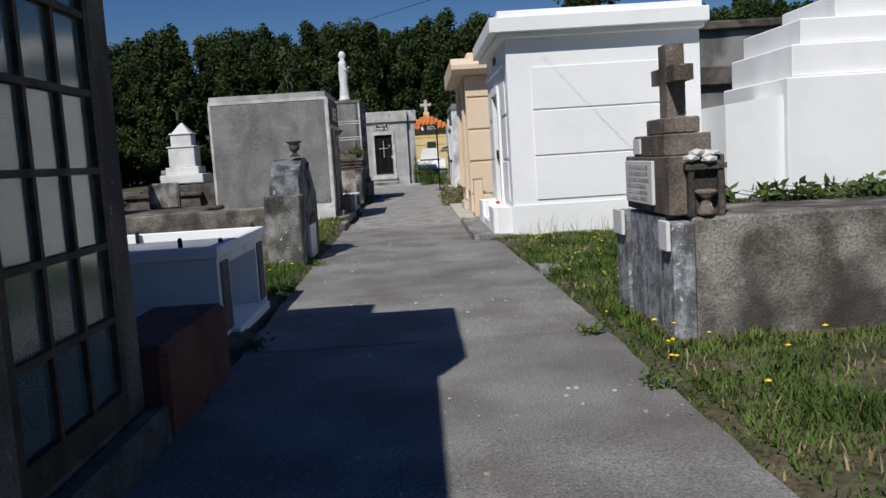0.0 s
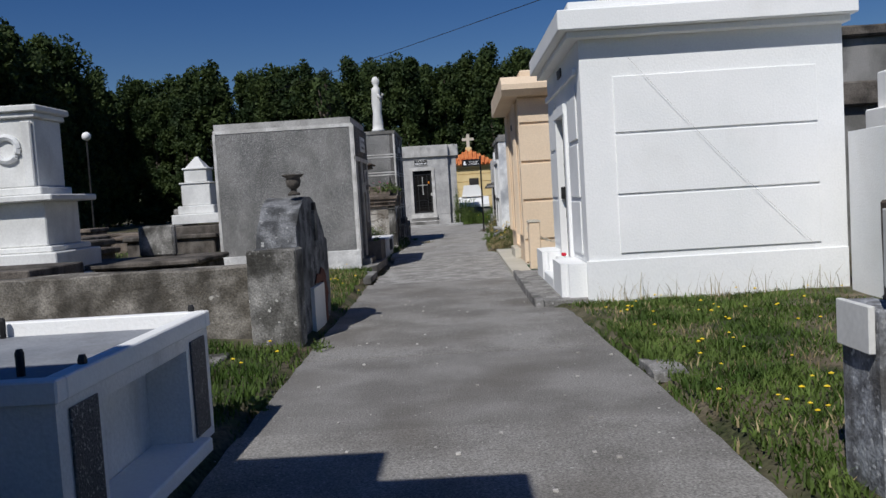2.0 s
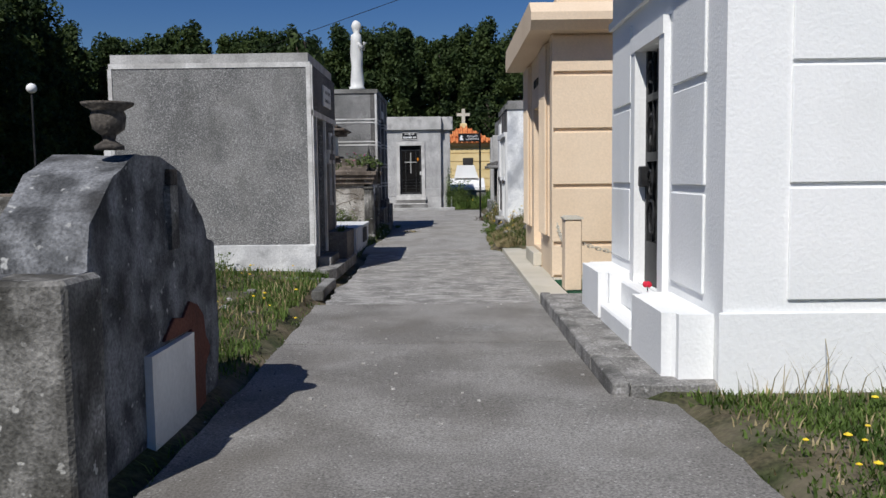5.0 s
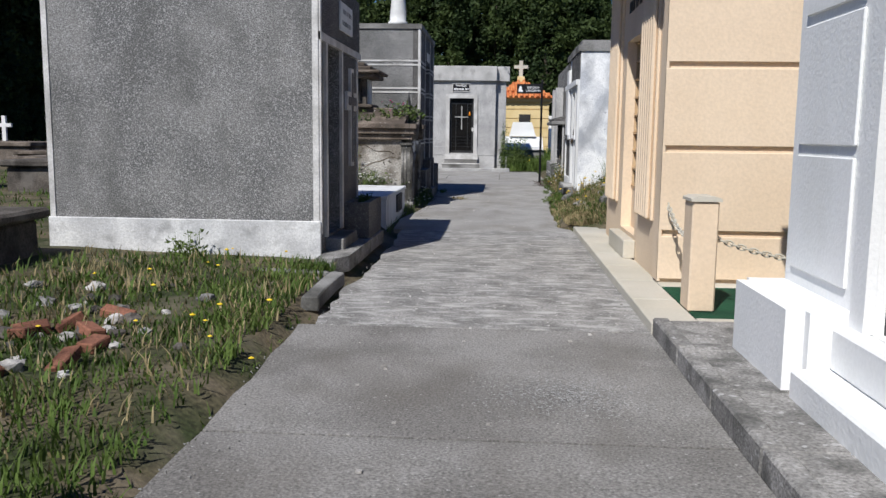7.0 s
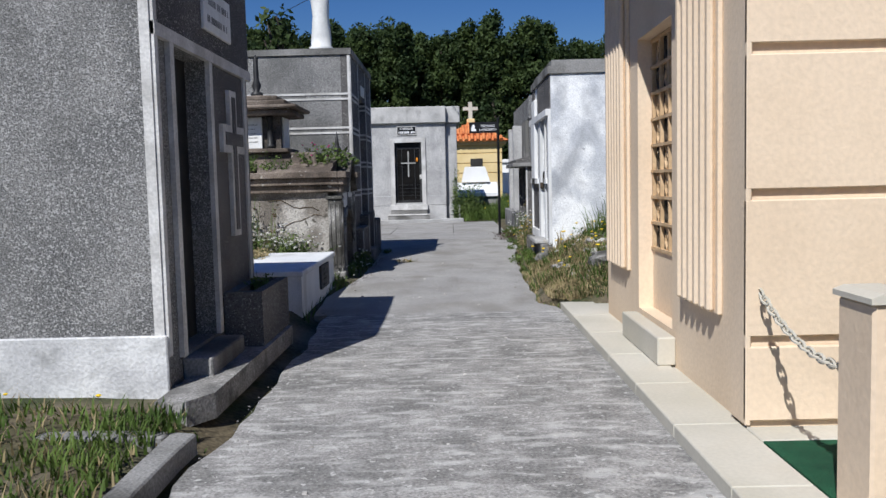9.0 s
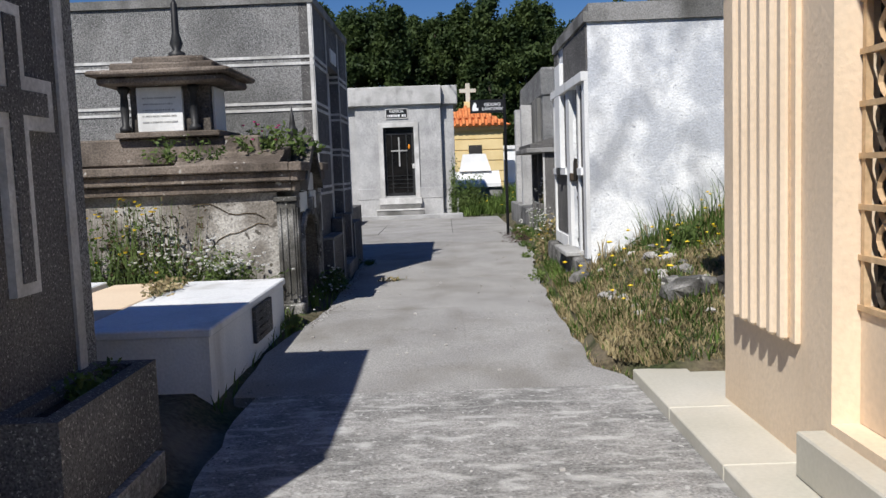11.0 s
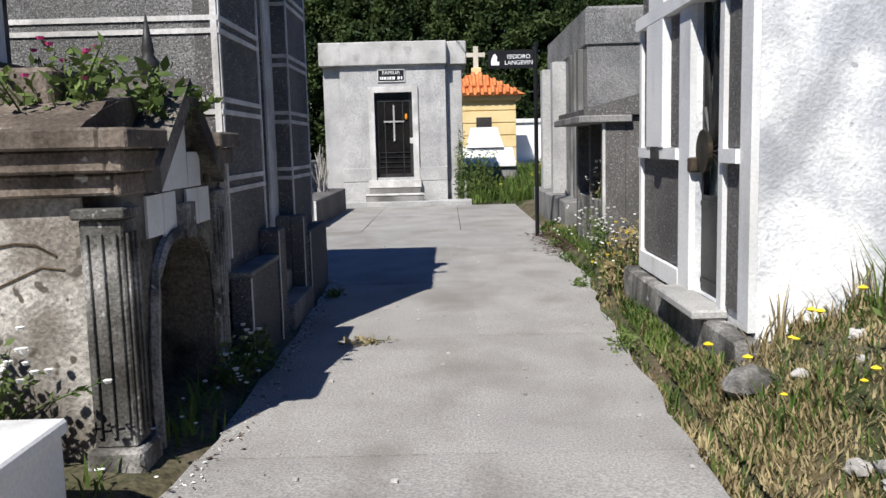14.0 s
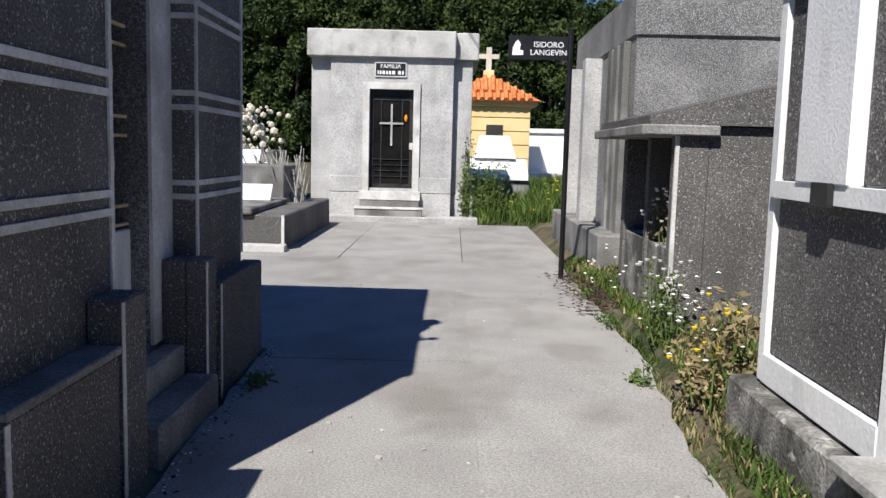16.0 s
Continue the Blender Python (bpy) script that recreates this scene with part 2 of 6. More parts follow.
def north(y):
    """Everything past the grey mausoleum is laid out 0.7 m short, and moved on here."""
    return y + 0.7 if y > 23.3 else y


def thing(name, x, y, z, label, category, group="", kind=""):
    e = new(name)
    e.empty_display_size = 0.2
    e.location = (x, north(y), z)
    ORIGIN[e] = Vector((x, y, z))
    return tagged(e, label, category, group, kind)


def part(name, bm, mat, parent=None, label="", smooth=False):
    me = bpy.data.meshes.new(name)
    if parent is not None:
        bmesh.ops.translate(bm, verts=bm.verts, vec=-ORIGIN[parent])
    bmesh.ops.recalc_face_normals(bm, faces=bm.faces)
    bm.to_mesh(me)
    bm.free()
    me.materials.append(mat)
    if smooth:
        me.polygons.foreach_set("use_smooth", [True] * len(me.polygons))
    ob = new(name, me)
    if parent is not None:
        ob.parent = parent
        ORIGIN[ob] = ORIGIN[parent]
    if label:
        ob["label"] = label
    return ob


def bx(bm, x0, x1, y0, y1, z0, z1, bev=0.0):
    vs = [bm.verts.new((x, y, z)) for x in (x0, x1) for y in (y0, y1) for z in (z0, z1)]
    fs = [bm.faces.new([vs[i] for i in q]) for q in ((0, 1, 3, 2), (4, 6, 7, 5), (0, 4, 5, 1), (2, 3, 7, 6), (0, 2, 6, 4), (1, 5, 7, 3))]
    if bev:
        es = list({e for f in fs for e in f.edges})
        bmesh.ops.bevel(bm, geom=es, offset=bev, segments=1, affect="EDGES")
    return bm


def box(x0, x1, y0, y1, z0, z1, bev=0.0):
    return bx(bmesh.new(), x0, x1, y0, y1, z0, z1, bev)


def prism(bm, poly, axis, a0, a1):
    """poly: 2D outline in the plane across the axis, pulled from a0 to a1."""
    def at(p, a):
        return (a, p[0], p[1]) if axis == "x" else (p[0], a, p[1]) if axis == "y" else (p[0], p[1], a)
    lo = [bm.verts.new(at(p, a0)) for p in poly]
    hi = [bm.verts.new(at(p, a1)) for p in poly]
    bm.faces.new(lo)
    bm.faces.new(hi)
    for i in range(len(poly)):
        j = (i + 1) % len(poly)
        bm.faces.new((lo[i], lo[j], hi[j], hi[i]))
    return bm


def lathe(bm, x, y, profile, seg=16):
    rings = [[bm.verts.new((x + r * math.cos(2 * math.pi * k / seg), y + r * math.sin(2 * math.pi * k / seg), z)) for k in range(seg)] for r, z in profile]
    for a, b in zip(rings, rings[1:]):
        for k in range(seg):
            bm.faces.new((a[k], a[(k + 1) % seg], b[(k + 1) % seg], b[k]))
    bm.faces.new(rings[0])
    bm.faces.new(rings[-1])
    return bm


def tube(bm, pts, r, seg=6):
    pts = [Vector(p) for p in pts]
    rings = []
    for i, p in enumerate(pts):
        d = (pts[min(i + 1, len(pts) - 1)] - pts[max(i - 1, 0)]).normalized()
        u = d.cross(Vector((0, 0, 1)) if abs(d.z) < 0.9 else Vector((1, 0, 0))).normalized()
        v = d.cross(u)
        rr = r[i] if isinstance(r, (list, tuple)) else r
        rings.append([bm.verts.new(p + rr * (math.cos(2 * math.pi * k / seg) * u + math.sin(2 * math.pi * k / seg) * v)) for k in range(seg)])
    for a, b in zip(rings, rings[1:]):
        for k in range(seg):
            bm.faces.new((a[k], a[(k + 1) % seg], b[(k + 1) % seg], b[k]))
    bm.faces.new(rings[0])
    bm.faces.new(rings[-1])
    return bm


def worn(bm, amount, seed, cuts=3):
    """Uneven edges for old stone."""
    bmesh.ops.subdivide_edges(bm, edges=bm.edges, cuts=cuts, use_grid_fill=True)
    off = Vector((seed * 7.3, seed * 3.1, seed))
    for v in bm.verts:
        v.co += noise.noise_vector(v.co * 3.1 + off) * amount + noise.noise_vector(v.co * 11 + off) * amount * 0.4
    return bm


def walls(parent, mat, side, x0, x1, y0, y1, z0, z1, o0, o1, oz0, oz1, t=0.2):
    """Four walls and a flat roof, with one opening through the wall on that side; each stretch of wall is a part."""
    part("roof_slab", box(x0, x1, y0, y1, z1 - t, z1), mat, parent)
    zt = z1 - t
    if side in ("+x", "-x"):
        fx0, fx1 = (x1 - t, x1) if side == "+x" else (x0, x0 + t)
        bx0, bx1 = (x0, x0 + t) if side == "+x" else (x1 - t, x1)
        part("wall", box(bx0, bx1, y0, y1, z0, zt), mat, parent)
        ix0, ix1 = x0 + t, x1 - t
        part("wall", box(ix0, ix1, y0, y0 + t, z0, zt), mat, parent)
        part("wall", box(ix0, ix1, y1 - t, y1, z0, zt), mat, parent)
        part("wall", box(fx0, fx1, y0, o0, z0, zt), mat, parent)
        part("wall", box(fx0, fx1, o1, y1, z0, zt), mat, parent)
        part("wall", box(fx0, fx1, o0, o1, oz1, zt), mat, parent)
        part("wall", box(fx0, fx1, o0, o1, z0, oz0), mat, parent)
    else:
        part("wall", box(x0, x1, y1 - t, y1, z0, zt), mat, parent)
        part("wall", box(x0, x0 + t, y0 + t, y1 - t, z0, zt), mat, parent)
        part("wall", box(x1 - t, x1, y0 + t, y1 - t, z0, zt), mat, parent)
        part("wall", box(x0, o0, y0, y0 + t, z0, zt), mat, parent)
        part("wall", box(o1, x1, y0, y0 + t, z0, zt), mat, parent)
        part("wall", box(o0, o1, y0, y0 + t, oz1, zt), mat, parent)
        part("wall", box(o0, o1, y0, y0 + t, z0, oz0), mat, parent)


def words(name, text, size, mat, parent, m):
    """Raised letters as a mesh; m places them, reading along +x and standing along +y."""
    c = bpy.data.curves.new(name, "FONT")
    c.body, c.size, c.extrude, c.align_x, c.align_y = text, size, 0.002, "CENTER", "CENTER"
    tmp = new("tmp", c)
    bpy.context.view_layer.update()
    me = bpy.data.meshes.new_from_object(tmp.evaluated_get(bpy.context.evaluated_depsgraph_get()))
    bpy.data.objects.remove(tmp)
    me.transform(Matrix.Translation(-ORIGIN[parent]) @ m)
    me.materials.clear()
    me.materials.append(mat)
    me.name = name
    ob = new(name, me)
    ob.parent = parent
    ORIGIN[ob] = ORIGIN[parent]
    return ob


def bars(name, parent, mat, rows, m, rng, width, step, h):
    """Lines of unreadable writing: short raised bars, along +x and down -y of m."""
    bm = bmesh.new()
    for r in range(rows):
        x, lim = -width / 2 * rng.uniform(0.75, 1), width / 2 * rng.uniform(0.7, 1)
        while x < lim:
            w = rng.uniform(0.3, 0.9) * h
            bx(bm, x, min(x + w, lim), -r * step - h / 2, -r * step + h / 2, 0, 0.003)
            x += w + h * rng.choice((0.3, 0.3, 0.4, 0.9))
    bmesh.ops.transform(bm, matrix=m, verts=bm.verts)
    return tagged(part(name, bm, mat, parent), kind="stuff")


FACE_PX = Matrix.Rotation(radians(90), 4, "Z") @ Matrix.Rotation(radians(90), 4, "X")    # faces +x
FACE_NX = Matrix.Rotation(radians(-90), 4, "Z") @ Matrix.Rotation(radians(90), 4, "X")   # faces -x
FACE_NY = Matrix.Rotation(radians(90), 4, "X")                                          # faces -y


def raw_mesh(name, verts, faces, mat, parent=None, smooth=False):
    me = bpy.data.meshes.new(name)
    me.from_pydata(verts, [], faces)
    me.materials.append(mat)
    if smooth:
        me.polygons.foreach_set("use_smooth", [True] * len(me.polygons))
    ob = new(name, me)
    if parent is not None:
        ob.parent = parent
        ob.matrix_parent_inverse = Matrix.Translation(-ORIGIN[parent])
    return ob

# ---- ground ----
LEFT_EDGE = ((-5, -1.4), (6, -1.42), (10, -1.5), (16, -1.62), (19.6, -1.74), (20, -1.7), (23, -1.7), (25.5, -1.85), (27.5, -1.6), (29.5, -1.62), (32.75, -1.7), (32.8, -5.5), (37.7, -5.5))
RIGHT_EDGE = ((-5, 1.45), (8, 1.36), (13.7, 1.22), (13.8, 0.86), (24.5, 0.88), (24.9, 0.66), (28, 0.72), (30.5, 0.85), (32.5, 1.05), (37.7, 1.05))


def edge(table, y):
    return float(np.interp(y, [p[0] for p in table], [p[1] for p in table]))


def rise(x, y):
    """Height of the bank beside the path."""
    h = 0.0
    if x > 0.8:
        bank = np.interp(y, (24.3, 25.6, 27.5, 28.2, 28.8, 34.5, 38), (0, 0.25, 0.38, 0.34, 0.13, 0.12, 0.0))
        h += bank * min(1.0, max(0.0, (x - 0.85) / 0.55))
        h += np.interp(y, (24.3, 25.8, 28.1, 28.5), (0, 0.35, 0.85, 0.4)) * min(1.0, max(0.0, (x - 1.4) / 2.2))
        h *= float(np.interp(x, (5.5, 11.0), (1.0, 0.0)))
    elif x < -1.8:
        h += 0.12 * min(1.0, (-1.8 - x) / 3) * np.interp(y, (8, 12, 40, 60), (0, 1, 1, 0))
    return float(h)


def path_z(y):
    """The path dips a little beside the kerb and the cream slab."""
    return float(np.interp(y, (12.5, 15.8, 24.4, 27.4), (0, -0.055, -0.055, 0)))


def ground_z(x, y):
    lo, hi = edge(LEFT_EDGE, y), edge(RIGHT_EDGE, y)
    if -6 < y < 37.7:
        inside = min(x - lo, hi - x)
        if inside > 0.05:
            return -0.18
        if inside > -0.12:
            return -0.05 + path_z(y)
    if 0.85 < x < 4.5 and 18.0 < y < 24.5:
        return -0.12
    if 37.7 <= y < 43.8 and -7 < x < 1.3:
        return -0.14
    return 0.02 + rise(x, y) + 0.03 * noise.noise(Vector((x * 0.9, y * 0.9, 0))) + 0.012 * noise.noise(Vector((x * 4, y * 4, 3)))


def build_ground():
    xs = sorted({round(v, 3) for v in [*np.arange(-9, 9.01, 0.2), *np.arange(-40, -9, 3), *np.arange(10, 40, 3), -1500, -400, -150, -80, 80, 150, 400, 1500]})
    ys = sorted({round(v, 3) for v in [*np.arange(-8, 62.01, 0.25), *np.arange(64, 140, 5), -1500, -400, -100, -40, -20, 200, 400, 1500]})
    verts = [(x, y, ground_z(x, y)) for y in ys for x in xs]
    w = len(xs)
    faces = [(j * w + i, j * w + i + 1, (j + 1) * w + i + 1, (j + 1) * w + i) for j in range(len(ys) - 1) for i in range(w - 1)]
    tagged(raw_mesh("ground", verts, faces, SOIL, smooth=True), "grass and bare soil between the tombs", "ground", kind="structure")


build_ground()

# ---- left: dark tomb house with a glazed iron door ----


def tomb_house():
    h = thing("tomb_house", -2.6, 2.0, 0, "dark rendered tomb house with a glazed iron door", "mausoleum")
    walls(h, BROWNSTONE, "+x", -6.6, -1.5, -2.5, 4.3, -0.1, 3.4, 2.95, 4.08, 0.22, 2.95)
    part("roof", box(-6.7, -1.12, 2.45, 4.42, 3.4, 3.98, 0.03), DARKSTONE, h)
    part("low_roof", box(-6.7, -1.2, -2.6, 2.44, 3.4, 3.6, 0.03), DARKSTONE, h)
    part("parapet", box(-6.6, -2.1, 0.8, 4.4, 3.98, 4.6, 0.03), DARKSTONE, h)
    d = part("door", bx(bx(bx(bx(bmesh.new(), -1.56, -1.5, 2.95, 3.01, 0.22, 2.95), -1.56, -1.5, 4.02, 4.08, 0.22, 2.95), -1.56, -1.5, 3.01, 4.02, 0.22, 0.36), -1.56, -1.5, 3.01, 4.02, 2.87, 2.95), RUST, h, "rusty glazed iron door")
    for k in (1, 2):
        y = 3.01 + k * 1.01 / 3
        part("glazing_bar", box(-1.55, -1.505, y - 0.016, y + 0.016, 0.36, 2.87), RUST, d)
    for k in range(1, 7):
        z = 0.36 + k * 2.51 / 7
        part("glazing_bar", box(-1.548, -1.503, 3.01, 4.02, z - 0.016, z + 0.016), RUST, d)
    for i in range(3):
        for k in range(7):
            y, z = 3.01 + i * 1.01 / 3, 0.36 + k * 2.51 / 7
            p = part("pane", box(-1.532, -1.528, y + 0.01, y + 0.327, z + 0.01, z + 0.349), GLASS, d)
    part("door_step", box(-1.9, -1.38, 4.34, 5.75, -0.05, 0.5, 0.04), REDBROWN, h, "red-brown rendered block beside the door")
    part("sill", box(-1.499, -1.38, 2.6, 4.33, -0.05, 0.2, 0.02), DARKSTONE, h)
    part("shelf", box(-3.9, -2.6, 2.0, 4.0, 0.0, 1.1, 0.02), MARBLE, h, "white altar inside the tomb")


tomb_house()

# ---- left: white box tomb ----


def box_tomb():
    b = thing("box_tomb", -2.6, 7.7, 0, "white painted box tomb with dark granite strips", "tomb")
    x0, x1, y0, y1 = -3.6, -1.66, 6.72, 8.72
    part("body", box(x0, x1 - 0.25, y0, y1, 0, 0.7), OFFWHITE, b)
    for a, c in ((y0, y0 + 0.42), (y1 - 0.42, y1)):
        part("pier", box(x1 - 0.249, x1, a, c, 0, 0.7), OFFWHITE, b)
    part("lintel", box(x1 - 0.249, x1, y0 + 0.421, y1 - 0.421, 0.62, 0.7), OFFWHITE, b)
    part("tray", box(x0 + 0.02, x1 - 0.07, y0 + 0.07, y1 - 0.07, 0.7005, 0.712), BLUEGREY, b)
    rim = bmesh.new()
    bx(rim, x0, x1 + 0.02, y0 - 0.02, y0 + 0.07, 0.701, 0.8, 0.008)
    bx(rim, x0, x1 + 0.02, y1 - 0.07, y1 + 0.02, 0.701, 0.8, 0.008)
    bx(rim, x1 - 0.07, x1 + 0.02, y0 + 0.071, y1 - 0.071, 0.701, 0.8, 0.008)
    part("rim", rim, WHITE, b)
    part("ledge", box(x1 - 0.25, x1 + 0.08, y0 + 0.3, y1 - 0.3, -0.02, 0.07, 0.01), WHITE, b)
    for a in (y0 + 0.1, y1 - 0.36):
        part("granite_strip", box(x1 + 0.002, x1 + 0.014, a, a + 0.26, 0.08, 0.66, 0.003), GRANITE, b)
    for px, py in ((-2.1, 7.3), (-2.9, 8.6), (-1.69, 7.05), (-1.75, 8.72)):
        part("knob", lathe(bmesh.new(), px, py, ((0.02, 0.7), (0.022, 0.82), (0.015, 0.84)), 8), IRON, b)


box_tomb()

# ---- left: old gabled headstone with low grave wall, and the urn on it ----


def gable_headstone():
    h = thing("gable_headstone", -2.0, 12.95, 0, "weathered grey headstone with rounded gable and broken render", "headstone")
    outline = ((11.95, -0.08), (11.95, 0.98), (12.2, 1.0), (12.28, 1.2), (12.55, 1.42), (12.85, 1.52), (13.2, 1.52), (13.55, 1.44), (13.7, 1.3), (13.82, 1.27), (13.99, 1.14), (14.03, 1.0), (14.17, 0.96), (14.24, 0.5), (14.2, -0.08))
    part("slab", worn(prism(bmesh.new(), outline, "x", -2.16, -1.74), 0.02, 1, 2), HEADSTONE, h)
    part("plaque", worn(box(-1.755, -1.70, 12.85, 13.56, -0.05, 0.48), 0.004, 2, 2), MARBLE, h, "chipped pale plaque")
    bare = ((13.12, 0.5), (13.28, 0.61), (13.44, 0.58), (13.57, 0.66), (13.7, 0.62), (13.82, 0.53), (13.86, 0.4), (13.95, 0.32), (13.84, 0.2), (13.8, -0.04), (13.57, -0.04), (13.57, 0.49))
    part("bare_brickwork", worn(prism(bmesh.new(), bare, "x", -1.76, -1.715), 0.012, 6, 2), REDBROWN, h, "dark red-brown brick where the render fell off")
    part("tablet", box(-1.745, -1.71, 13.28, 13.4, 1.36, 1.45, 0.004), DARKSTONE, h, "small dark tablet")
    part("raised_strip", worn(box(-1.76, -1.712, 13.27, 13.4, 1.0, 1.355), 0.003, 7, 1), STONE, h)
    part("shoulder", worn(box(-2.2, -1.69, 11.9, 12.24, -0.08, 0.99, 0.02), 0.012, 3, 2), STONE, h)
    w = thing("grave_wall", -3.6, 13, 0, "low mossy grave surround of crumbling render", "grave")
    part("wall", worn(box(-5.6, -2.2, 12.25, 12.6, -0.05, 0.82, 0.02), 0.025, 4, 4), MOSSY, w)
    part("wall", worn(box(-5.6, -2.2, 13.5, 13.8, -0.05, 0.7, 0.02), 0.025, 5, 4), MOSSY, w)
    part("slab", worn(box(-5.5, -2.2, 12.6, 13.5, 0.3, 0.55, 0.02), 0.025, 6, 3), MOSSY, w)
    u = thing("urn", -1.83, 12.75, 1.53, "small dark iron urn on the headstone", "urn")
    part("bowl", lathe(bmesh.new(), -1.83, 12.75, ((0.07, 1.54), (0.07, 1.56), (0.03, 1.585), (0.035, 1.61), (0.075, 1.64), (0.085, 1.7), (0.075, 1.73), (0.12, 1.755), (0.125, 1.77), (0.09, 1.772)), 16), DARKSTONE, u, smooth=True)


gable_headstone()

# ---- right: grave with a stone cross ----


def cross_grave():
    g = thing("cross_grave", 3.0, 6.5, 0, "grey rendered raised grave with stepped headstone and cross", "grave")
    part("body", worn(box(1.9, 5.6, 5.76, 7.35, -0.05, 0.87, 0.02), 0.015, 8, 4), MOSSY, g)
    part("front_panel", worn(box(1.77, 1.9, 6.01, 7.02, -0.05, 0.86, 0.01), 0.008, 9, 2), FLAKED, g)
    for a, b2 in ((5.74, 6.0), (7.03, 7.4)):
        part("pilaster", worn(box(1.74, 1.9, a, b2, -0.05, 0.84, 0.01), 0.008, 10, 2), FLAKED, g)
        part("tablet", box(1.705, 1.735, a + 0.03, b2 - 0.03, 0.64, 0.85, 0.004), MARBLE, g)
    part("headstone", worn(box(1.76, 2.16, 5.85, 7.05, 0.88, 1.3, 0.01), 0.006, 11, 2), BROWNSTONE, g)
    part("step", worn(box(1.78, 2.12, 6.0, 6.85, 1.3, 1.46, 0.01), 0.006, 12, 2), BROWNSTONE, g)
    part("step", worn(box(1.82, 2.08, 6.12, 6.6, 1.46, 1.58, 0.01), 0.006, 13, 2), BROWNSTONE, g)
    part("cross", worn(bx(bx(bmesh.new(), 1.88, 2.02, 6.24, 6.42, 1.58, 2.12), 1.879, 2.021, 6.04, 6.62, 1.84, 1.955), 0.004, 14, 1), BROWNSTONE, g)
    p = part("plaque", box(1.735, 1.76, 6.2, 6.98, 0.94, 1.27, 0.004), MARBLE, g, "white marble plaque with worn lettering")
    bars("lettering", p, INK, 6, Matrix.Translation((1.7345, 6.59, 1.22)) @ FACE_NX, random.Random(3), 0.66, 0.048, 0.026)
    p = part("plaque", box(1.765, 1.78, 6.62, 6.82, 1.32, 1.44, 0.003), MARBLE, g)
    n = thing("lantern_niche", 2.03, 5.78, 0.87, "small dark stone niche with a pale flower ornament", "niche")
    bm = bmesh.new()
    for a in ((1.88, 1.92), (2.09, 2.13)):
        bx(bm, a[0], a[1], 5.79, 5.846, 0.875, 1.2)
    bx(bm, 1.86, 2.15, 5.78, 5.848, 1.2, 1.24)
    bx(bm, 1.921, 2.089, 5.835, 5.845, 0.875, 1.2)
    part("frame", bm, DARKSTONE, n)
    part("vase", lathe(bmesh.new(), 2.005, 5.81, ((0.06, 0.876), (0.07, 0.9), (0.04, 0.95), (0.03, 1.0), (0.075, 1.03), (0.08, 1.05), (0.05, 1.06)), 12), BROWNSTONE, n, smooth=True)
    bm = bmesh.new()
    rng = random.Random(5)
    for k in range(9):
        c = Vector((2.0 + rng.uniform(-0.1, 0.1), 5.81 + rng.uniform(-0.04, 0.04), 1.27 + rng.uniform(0, 0.05)))
        bmesh.ops.create_icosphere(bm, subdivisions=1, radius=rng.uniform(0.02, 0.05), matrix=Matrix.Translation(c) @ Matrix.Diagonal((1.4, 1, 0.6, 1)))
    part("ornament", bm, MARBLE, n)


cross_grave()

# ---- right: white mausoleum ----


def panels(parent, mat, plane, a, runs, z_levels, gap, proud, depth=0.0, name="panel"):
    """Raised wall panels between horizontal joints."""
    for r0, r1 in runs:
        for z0, z1 in zip(z_levels, z_levels[1:]):
            if plane == "y":
                part(name, box(r0, r1, a - proud, a - 0.001, z0 + gap / 2, z1 - gap / 2, 0.006), mat, parent)
            elif plane == "-x":
                part(name, box(a - proud, a - 0.001, r0, r1, z0 + gap / 2, z1 - gap / 2, 0.006), mat, parent)
            else:
                part(name, box(a + 0.001, a + proud, r0, r1, z0 + gap / 2, z1 - gap / 2, 0.006), mat, parent)


